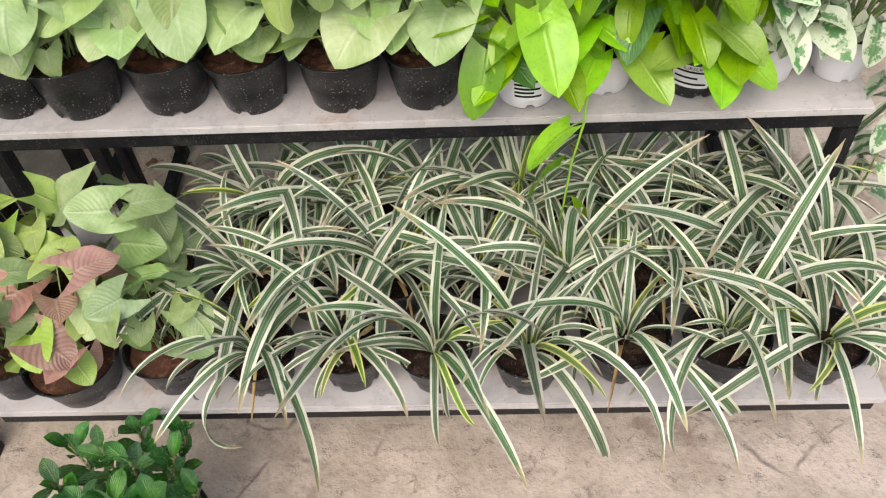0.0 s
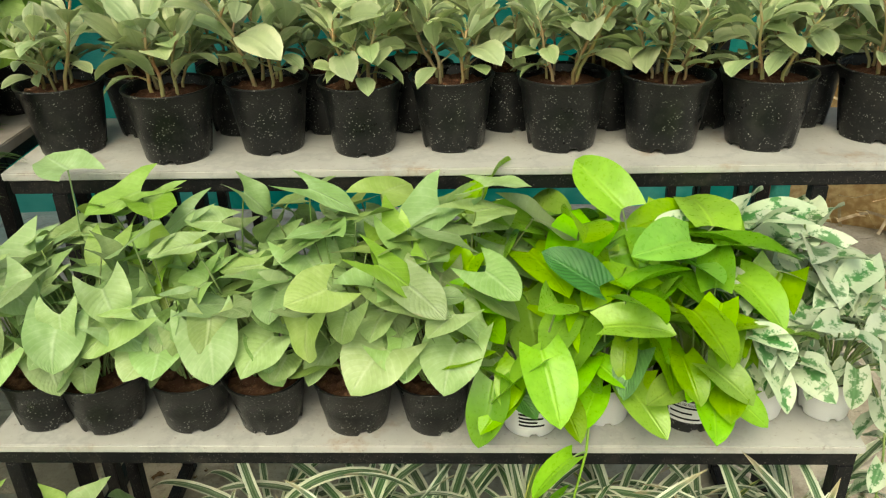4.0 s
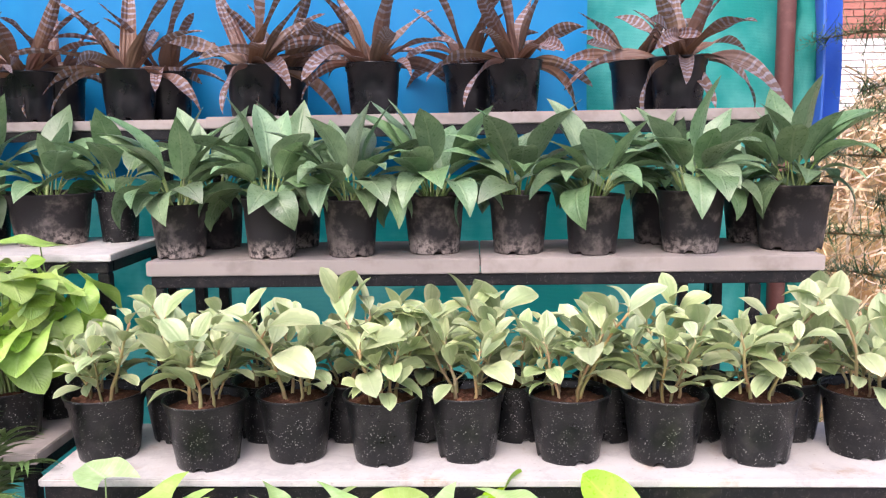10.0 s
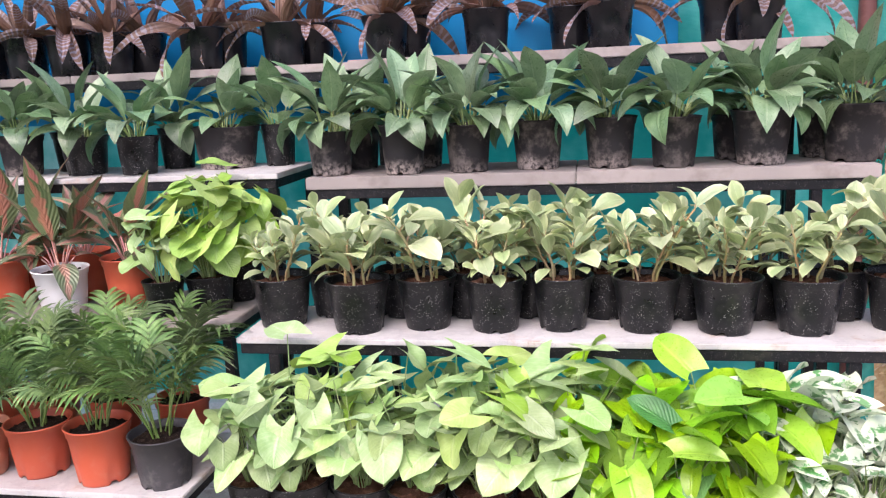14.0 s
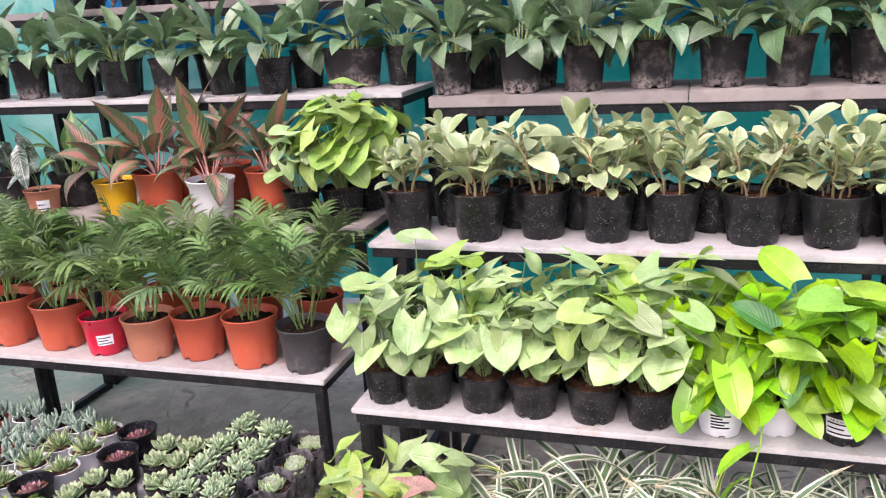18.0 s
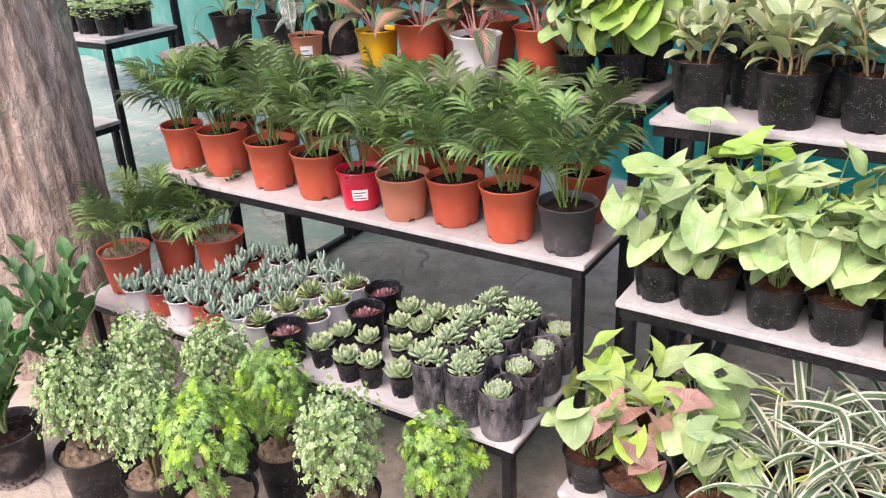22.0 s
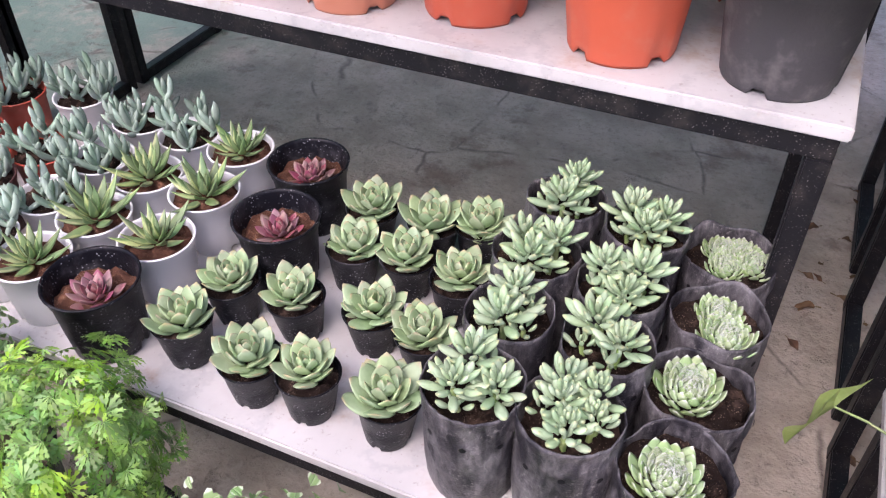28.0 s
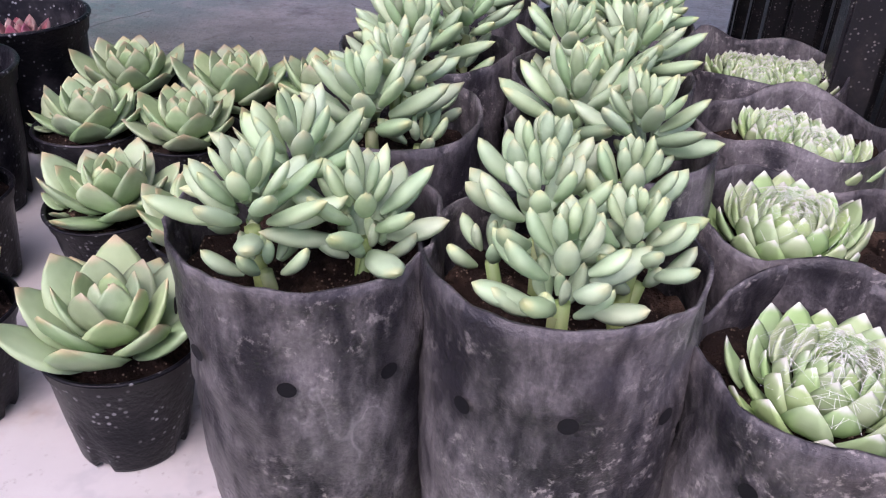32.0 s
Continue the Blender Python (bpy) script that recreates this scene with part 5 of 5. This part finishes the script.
for x, y in ((-2.660, 1.045), (-2.560, 1.030), (-2.740, 1.275), (-2.558, 1.280), (-2.890, 1.028), (-2.710, 1.145), (-2.770, 1.420)):
    chalksticks(x, y, A1, 0.060, 0.108, "brick_red_pot", "blue chalksticks succulent in a brick red pot")
chalksticks(-2.590, 1.155, A1, 0.066, 0.110, "brown_pot", "blue chalksticks succulent in a dark brown pot")
for x, y, r in ((-3.205, 1.115, 0.110), (-3.140, 1.325, 0.092), (-2.950, 1.415, 0.112)):
    palm(x, y, A1, r, 0.19, n=15, soil="pale_soil", size=(0.62, 0.95))

# ---- palms ----
for x, y, r, h in ((-3.230, 1.552, 0.094, 0.198), (-2.990, 1.570, 0.110, 0.198), (-2.672, 1.530, 0.106, 0.200), (-2.420, 1.532, 0.109, 0.186)):
    palm(x, y, A2, r, h)
pot_label(palm(-2.188, 1.507, A2, 0.090, 0.155, "red_pot", 9, "parlour palm in a crimson pot with a white label", rz=0.0), 0.090, 0.155, 0.76, 0.30, 0.58, -0.95, 0.07, 3)
palm(-1.977, 1.500, A2, 0.100, 0.168, "pale_clay_pot", 11, "parlour palm in a faded terracotta pot")
palm(-1.777, 1.540, A2, 0.106, 0.178, n=14)
palm(-1.534, 1.508, A2, 0.104, 0.193, n=14)
palm(-1.314, 1.505, A2, 0.103, 0.170, "worn_pot", 14, "parlour palm in a scuffed black pot")
for x in (-3.10, -2.83, -2.55, -2.28, -2.06, -1.87, -1.63, -1.37):
    palm(x, 1.755, A2, 0.096, 0.19, n=11)

# ---- coloured foliage ----
aglaonema(-1.905, 1.935, A3, 0.100, 0.165, "white_pot", n=12, label="pink-stemmed aglaonema in a white plastic pot")
aglaonema(-2.190, 1.985, A3, 0.105, 0.19, "clay_pot", n=13)
aglaonema(-2.400, 1.965, A3, 0.093, 0.150, "yellow_pot", n=11, label="red aglaonema in a bright yellow pot")
aglaonema(-1.935, 2.135, A3, 0.098, 0.19, "clay_pot", n=13)
aglaonema(-2.140, 2.150, A3, 0.098, 0.19, "clay_pot", n=10)
aglaonema(-1.680, 2.030, A3, 0.100, 0.19, "clay_pot", n=12)
aglaonema(-2.740, 2.110, A3, 0.112, 0.16, "dusty_pot", "dief", "green_stem", 12, "yellow-green dieffenbachia in a black pot", (0.8, 1.1), 0.19)
pot_label(alocasia(-2.745, 1.905, A3, 0.077, 0.12, "pale_clay_pot", "white-veined alocasia in a small terracotta pot", rz=0.0), 0.077, 0.12, 0.74, 0.25, 0.65, -0.9, 0.06, 2)
alocasia(-3.020, 2.050, A3, 0.112, 0.16, "dusty_pot", "dark white-veined alocasia in a black pot")
aglaonema(-3.300, 2.010, A3, 0.102, 0.17, "dusty_pot", "lily", "green_stem", 10, "broad-leaved green plant in a grey pot", (0.8, 1.1), 0.20)
syngonium(-1.316, 1.945, A3, 0.090, 0.135, 44, "syng_lime", size=(0.9, 1.22), label="tall lime arrowhead plant in a black pot")
syngonium(-1.285, 2.130, A3, 0.090, 0.14, 28, "syng_lime", size=(0.9, 1.2), label="tall lime arrowhead plant in a black pot")
syngonium(-1.470, 1.890, A3, 0.075, 0.13, 20, "syng", size=(0.6, 0.9))

# ---- peace lilies and bromeliads of the second stand ----
for i, (x, y, r, h) in enumerate(((-1.490, 2.560, 0.145, 0.175), (-1.790, 2.370, 0.088, 0.155), (-2.060, 2.420, 0.100, 0.16), (-2.390, 2.460, 0.095, 0.17), (-2.640, 2.420, 0.100, 0.17), (-2.920, 2.440, 0.100, 0.17), (-3.190, 2.440, 0.092, 0.185), (-3.45, 2.44, 0.100, 0.17))):
    peace_lily(x, y, A4, r, h, 14, pot="black_pot" if i % 3 else "dusty_pot")
for x, y, r in ((-1.268, 2.600, 0.075), (-1.735, 2.600, 0.082), (-2.235, 2.610, 0.095), (-2.760, 2.615, 0.095), (-3.080, 2.615, 0.095)):
    peace_lily(x, y, A4, r, 0.175, 11, pot="black_pot")
for x in (-1.300, -1.690, -2.134, -2.356, -2.575, -2.783, -3.093):
    bromeliad(x, 2.835, A5, n=15)
for x in (-1.215, -1.640, -2.050):
    bromeliad(x, 2.985, A5, n=11)

# ---- floor plants ----
LIME = "lime green parsley aralia in a black pot on the floor"
for x, y, zc, R, lime, pr, ph in ((-2.665, 0.455, 0.46, 0.132, False, 0.126, 0.22), (-2.320, 0.462, 0.50, 0.122, False, 0.112, 0.25), (-2.620, 0.700, 0.50, 0.118, False, 0.115, 0.25), (-2.350, 0.815, 0.495, 0.118, False, 0.115, 0.25), (-2.050, 0.480, 0.495, 0.150, True, 0.132, 0.25), (-2.080, 0.815, 0.45, 0.138, True, 0.105, 0.20), (-1.712, 0.700, 0.455, 0.130, False, 0.122, 0.23), (-1.440, 0.858, 0.385, 0.128, True, 0.085, 0.20)):
    if lime:
        aralia(x, y, zc + 1.12 * R, True, R, pr, ph, LIME)
    else:
        aralia(x, y, zc + 1.12 * R, False, R, pr, ph)
ficus_bush(-0.70, 0.66, 0.50)


def zz_plant(x, y):
    """Arching stalks set with pairs of thick glossy leaflets."""
    t, s = pot_thing("zamioculcas", x, y, 0.0, 0.13, 0.22, "dusty_pot", "glossy dark green zamioculcas in a dusty pot by the trunk", "potted plant", "zamioculcas by the trunk")
    lib = library("zz", lambda q, k: leaf_mesh("leaf", ["zz", "green_stem"], 0.12 + 0.012 * k, 0.078, w_elliptic, pet=0.008, el=(20, 20), blade_el=30, droop=30 + 10 * k, fold=16, nv=7, nu=3), 3)
    for k in range(9):
        a, H, out = k * GOLD, rng.uniform(0.30, 0.50), rng.uniform(0.12, 0.32)
        pts = [(out * (i / 6) ** 1.6 * math.cos(a), out * (i / 6) ** 1.6 * math.sin(a), s + H * i / 6) for i in range(7)]
        st = put("stem", stem_mesh("stem", "green_stem", pts, 0.008, 0.003), t)
        for j in range(12):
            f = 0.25 + 0.75 * j / 11
            i0 = min(5, int(f * 6))
            at = Vector(pts[i0]).lerp(Vector(pts[i0 + 1]), f * 6 - i0)
            put("leaf", lib[j % 3], st, turn(a + (1.2 if j % 2 else -1.2) * (1.1 - 0.4 * f), 0.5 + 0.3 * f, rng.uniform(-0.4, 0.4), rng.uniform(0.7, 1.05) * (1.1 - 0.3 * f), at))
    return t


zz_plant(-3.05, 0.36)
zz_plant(-3.16, 0.72)

# trailing vine of the lime pothos
vine = thing("pothos_vine", pose(0.20, 1.27, 0.90), "lime pothos vine hanging over the shelf edge", "vine")
vpts = [(0.05, 0.06, 0.06), (0.02, -0.02, 0.03), (0.01, -0.07, -0.04), (-0.01, -0.09, -0.13), (-0.02, -0.10, -0.24), (-0.03, -0.10, -0.33)]
put("stem", stem_mesh("stem", "pothos", vpts, 0.0035, 0.002), vine)
vlib = library("vine", lambda q, k: leaf_mesh("leaf", ["pothos", "green_stem"], 0.115, 0.075, w_heart, pet=0.03, el=(10, -20), blade_el=-20, droop=30, fold=14, lobe=0.15), 2)
for at, a, e in ((vpts[2], 3.6, 0.0), (vpts[3], 2.8, -0.5), (vpts[5], 4.4, -0.8), (vpts[4], 0.2, -0.6)):
    put("leaf", vlib[0], vine, turn(a, e, 0.2, rng.uniform(0.8, 1.1), at))


vine = thing("pothos_vine", pose(0.745, 1.36, 0.93), "white and green pothos vine hanging over the shelf end", "vine")
vpts = [(0.0, 0.0, 0.0), (0.05, -0.03, 0.015), (0.085, -0.06, -0.06), (0.095, -0.075, -0.16), (0.10, -0.08, -0.26), (0.095, -0.085, -0.35)]
put("stem", stem_mesh("stem", "green_stem", vpts, 0.0032, 0.002), vine)
njoy_lib = library("njoy_vine", lambda q, k: leaf_mesh("leaf", ["njoy", "green_stem"], 0.075, 0.056, w_heart, pet=0.022, el=(10, -15), blade_el=-25, droop=25, fold=14, lobe=0.15, wave=0.1, seed=k), 3)
for k in range(14):
    f = 0.12 + 0.88 * k / 13
    i0 = min(4, int(f * 5))
    put("leaf", njoy_lib[k % 3], vine, turn(k * GOLD, rng.uniform(-0.5, 0.1), rng.uniform(-0.4, 0.4), rng.uniform(0.75, 1.1), Vector(vpts[i0]).lerp(Vector(vpts[i0 + 1]), f * 5 - i0)))


# ---- tree trunk ----
def trunk():
    n, m = 160, 150
    vs, fs = [], []
    for k in range(m + 1):
        z = 3.6 * k / m
        r = 0.34 + 0.09 * math.exp(-z * 2.6) + 0.02 * math.sin(z * 1.7)
        for i in range(n):
            a = 2 * math.pi * i / n
            c = Vector((math.cos(a) * 2.2, math.sin(a) * 2.2, z * 0.9))
            d = 0.05 * noise.noise(c * 0.8) + 0.030 * abs(noise.noise(Vector((math.cos(a) * 7.0, math.sin(a) * 7.0, z * 1.8)))) + 0.012 * abs(noise.noise(Vector((math.cos(a) * 16.0, math.sin(a) * 16.0, z * 5.0)))) + 0.008 * noise.noise(c * 9)
            rr = r * (1 + 0.06 * math.cos(3 * a + z)) + d
            vs.append((rr * math.cos(a) - 0.05 * z, rr * math.sin(a) + 0.02 * z, z))
            if k:
                j = (i + 1) % n
                fs.append(((k - 1) * n + i, (k - 1) * n + j, k * n + j, k * n + i))
    return raw_mesh("trunk", vs, fs, ["bark"])


tree = thing("tree", pose(-3.90, 1.12, 0), "thick tree trunk with furrowed grey-brown bark", "tree")
put("trunk", trunk(), tree)

# ---- plants of the stand behind the trunk ----
for x in (-4.55, -4.80, -5.05, -5.30):
    peace_lily(x, 2.75, 1.70, 0.10, 0.18, 9, pot="black_pot")
cact = library("cushion", lambda q, k: aralia_mesh(40 + k, False, 0.075), 2)
for x in (-4.50, -4.68, -4.86, -5.04):
    for y in (2.20, 2.40):
        t, s = pot_thing("cushion_plant", x, y, 1.25, 0.088, 0.15, "black_pot", "low grey-green cushion plant in a black pot", "potted plant", "cushion plants", base=0.8)
        put("foliage", cact[0], t, Matrix.Translation((0, 0, s)) @ Matrix.Diagonal((1, 1, 0.45, 1)))
for x in (-4.55, -4.85):
    chalksticks(x, 1.75, 0.80, 0.085, 0.14)

# ---- right end: pipe, rolled net, tarpaulin edge ----
pipe = put("pipe_post", raw_mesh("pipe_post", *lathe([(0.036, 0.0), (0.036, 3.5)], 20), ["pipe"]), None, pose(1.215, 3.215, 0))
tagged(pipe, "brown painted steel pipe post holding the net", "post")
vs, fs = lathe([(0.045 + 0.006 * math.sin(k * 1.3), 0.3 + k * 0.1) for k in range(33)], 18, 0.25, 3)
roll = put("net_roll", raw_mesh("net_roll", vs, fs, ["net"]), None, pose(1.295, 3.24, 0))
tagged(roll, "rolled edge of the green shade net beside the post", "net roll")
sheet("tarpaulin_edge", [(1.33, 3.30), (1.36, 3.22), (1.40, 3.31), (1.44, 3.24)], 2.02, 3.5, "tarp_b", "loose royal blue tarpaulin hanging at the net's edge", 0.05, step=0.012, freq=14, kind="", category="tarpaulin", seed=2)


# ---- beyond the net: haystack, wall, conifer ----
def haystack(cx, cy, R, H):
    t = thing("haystack", pose(cx, cy, 0), "pale dry straw heaped high on the ground", "haystack")
    vs, fs = lathe([(R * (1 - f) ** 0.55 + 0.001, H * f) for f in [k / 14 for k in range(15)]], 40, 0.25, 4)
    put("mound", raw_mesh("mound", vs, fs, ["straw_leaf"]), t)
    r2 = random.Random(3)
    V, Fc = [], []
    for i in range(5200):
        a, f = r2.uniform(2.4, 5.4), r2.random() ** 0.8
        R0 = R * (1 - f) ** 0.55 * r2.uniform(0.97, 1.10)
        p = Vector((R0 * math.cos(a), R0 * math.sin(a), H * f))
        d = Vector((r2.gauss(0, 1), r2.gauss(0, 0.5), r2.gauss(-0.5, 0.9))).normalized() * r2.uniform(0.12, 0.40)
        e = d.cross(Vector((r2.gauss(0, 1), r2.gauss(0, 1), r2.gauss(0, 1)))).normalized() * r2.uniform(0.004, 0.009)
        m = p + d * 0.5 + Vector((0, 0, r2.uniform(-0.03, 0.05)))
        o = len(V)
        V += [tuple(p - e), tuple(p + e), tuple(m + e), tuple(m - e), tuple(p + d + e), tuple(p + d - e)]
        Fc += [(o, o + 1, o + 2, o + 3), (o + 3, o + 2, o + 4, o + 5)]
    tagged(put("straw", raw_mesh("straw", V, Fc, ["straw"], [(0.5, 0.5)] * len(V), None, False), t), kind="stuff")
    return t


M["straw"] = leaf_material("dry_straw", (0.52, 0.37, 0.22), (0.74, 0.60, 0.42), "plain", rough=0.7, island=True, vary=0.35, through=0.1)
M["brick"] = grime_material("red_brick", (0.42, 0.17, 0.13), (0.52, 0.26, 0.20), rough=0.9, scale=12, amount=0.6)
M["white_brick"] = grime_material("whitewashed_brick", (0.78, 0.75, 0.72), (0.55, 0.50, 0.44), rough=0.9, scale=12, amount=0.5)
M["mortar"] = grime_material("mortar", (0.34, 0.30, 0.27), (0.24, 0.20, 0.18), rough=0.95, scale=12)
haystack(3.5, 5.4, 2.1, 2.75)


def wall_rows(z0, z1, mat, y, x0, x1):
    V, Fc = [], []
    zc, k = z0, 0
    while zc < z1:
        x = x0 - 0.115 * (k % 2)
        while x < x1:
            o = len(V)
            a, b2, c, d = x + 0.006, x + 0.224, zc + 0.006, zc + 0.07
            V += [(a, y, c), (b2, y, c), (b2, y, d), (a, y, d), (a, y + 0.03, c), (b2, y + 0.03, c), (b2, y + 0.03, d), (a, y + 0.03, d)]
            Fc += [(o, o + 1, o + 2, o + 3), (o + 3, o + 2, o + 6, o + 7), (o + 4, o + 5, o + 1, o), (o + 1, o + 5, o + 6, o + 2), (o + 4, o, o + 3, o + 7)]
            x += 0.23
        zc += 0.076
        k += 1
    return raw_mesh("bricks", V, Fc, [mat], None, None, False)


wall = box_part("wall_far", (2.2, 8.0, 9.02, 9.25, 0, 4.6), "mortar", None, 0.0)
tagged(wall, "old brick wall, whitewashed below and red above", "wall", kind="structure")
tagged(put("bricks", wall_rows(1.9, 3.03, "white_brick", 9.0, 2.3, 6.5), wall), "whitewashed bricks", kind="stuff")
tagged(put("bricks", wall_rows(3.04, 4.5, "brick", 9.0, 2.3, 6.5), wall), "red bricks", kind="stuff")


def conifer(cx, cy, H):
    t = thing("conifer", pose(cx, cy, 0), "dull green conifer with feathery drooping sprays", "tree")
    put("trunk", stem_mesh("trunk", "bark", [(0, 0, 0), (0.02, 0, H * 0.5), (0, 0.02, H)], 0.05, 0.01, 10), t)
    r2 = random.Random(9)
    for b in range(34):
        f = 0.22 + 0.75 * b / 34
        a = b * GOLD
        Lb = (0.74 - 0.36 * f) * r2.uniform(0.8, 1.15)
        o0 = Vector((0, 0, H * f))
        d = Vector((math.cos(a), math.sin(a), 0.25))
        pts = [tuple(o0 + d * (Lb * q) + Vector((0, 0, -0.10 * q * q))) for q in (0, 0.35, 0.7, 1.0)]
        br = put("branch", stem_mesh("branch", "brown_stem", pts, 0.008, 0.002), t)
        V, Fc = [], []
        for s in range(230):
            q = r2.uniform(0.15, 1.05)
            c = o0 + d * (Lb * q) + Vector((0, 0, -0.10 * q * q))
            sd = Vector((r2.gauss(0, 1), r2.gauss(0, 1), r2.gauss(0.1, 0.5))).normalized() * r2.uniform(0.05, 0.15)
            w = sd.cross(Vector((0, 0, 1))).normalized() * r2.uniform(0.002, 0.0042)
            o = len(V)
            V += [tuple(c - w), tuple(c + w), tuple(c + sd)]
            Fc.append((o, o + 1, o + 2))
            for g in (0.35, 0.6, 0.85):
                tw = (sd.normalized() + Vector((r2.gauss(0, 0.8), r2.gauss(0, 0.8), r2.gauss(0, 0.6)))).normalized() * 0.03
                cc = c + sd * g
                o = len(V)
                V += [tuple(cc - w * 0.8), tuple(cc + w * 0.8), tuple(cc + tw)]
                Fc.append((o, o + 1, o + 2))
        put("spray", raw_mesh("spray", V, Fc, ["conifer"], [(0.5, 0.5)] * len(V), None, False), br)
    return t


conifer(1.76, 3.02, 2.75)


# ---- fallen leaves between the stands ----
dry_lib = [leaf_mesh("leaf", ["dead_leaf", "brown_stem"], 0.075, 0.04, w_elliptic, pet=0.02, el=(10, 5), blade_el=12, droop=-30 + 50 * k, fold=24, wave=0.3, seed=k) for k in range(3)]
for k in range(34):
    ob = put("fallen_leaf", dry_lib[k % 3], None, turn(rng.uniform(0, 6.28), 0, 0, rng.uniform(0.35, 0.75), (rng.gauss(-1.0, 0.10), rng.uniform(1.2, 2.6), 0.005)))
    tagged(ob, "curled brown dead leaf lying on the floor", "leaf", "fallen leaves")
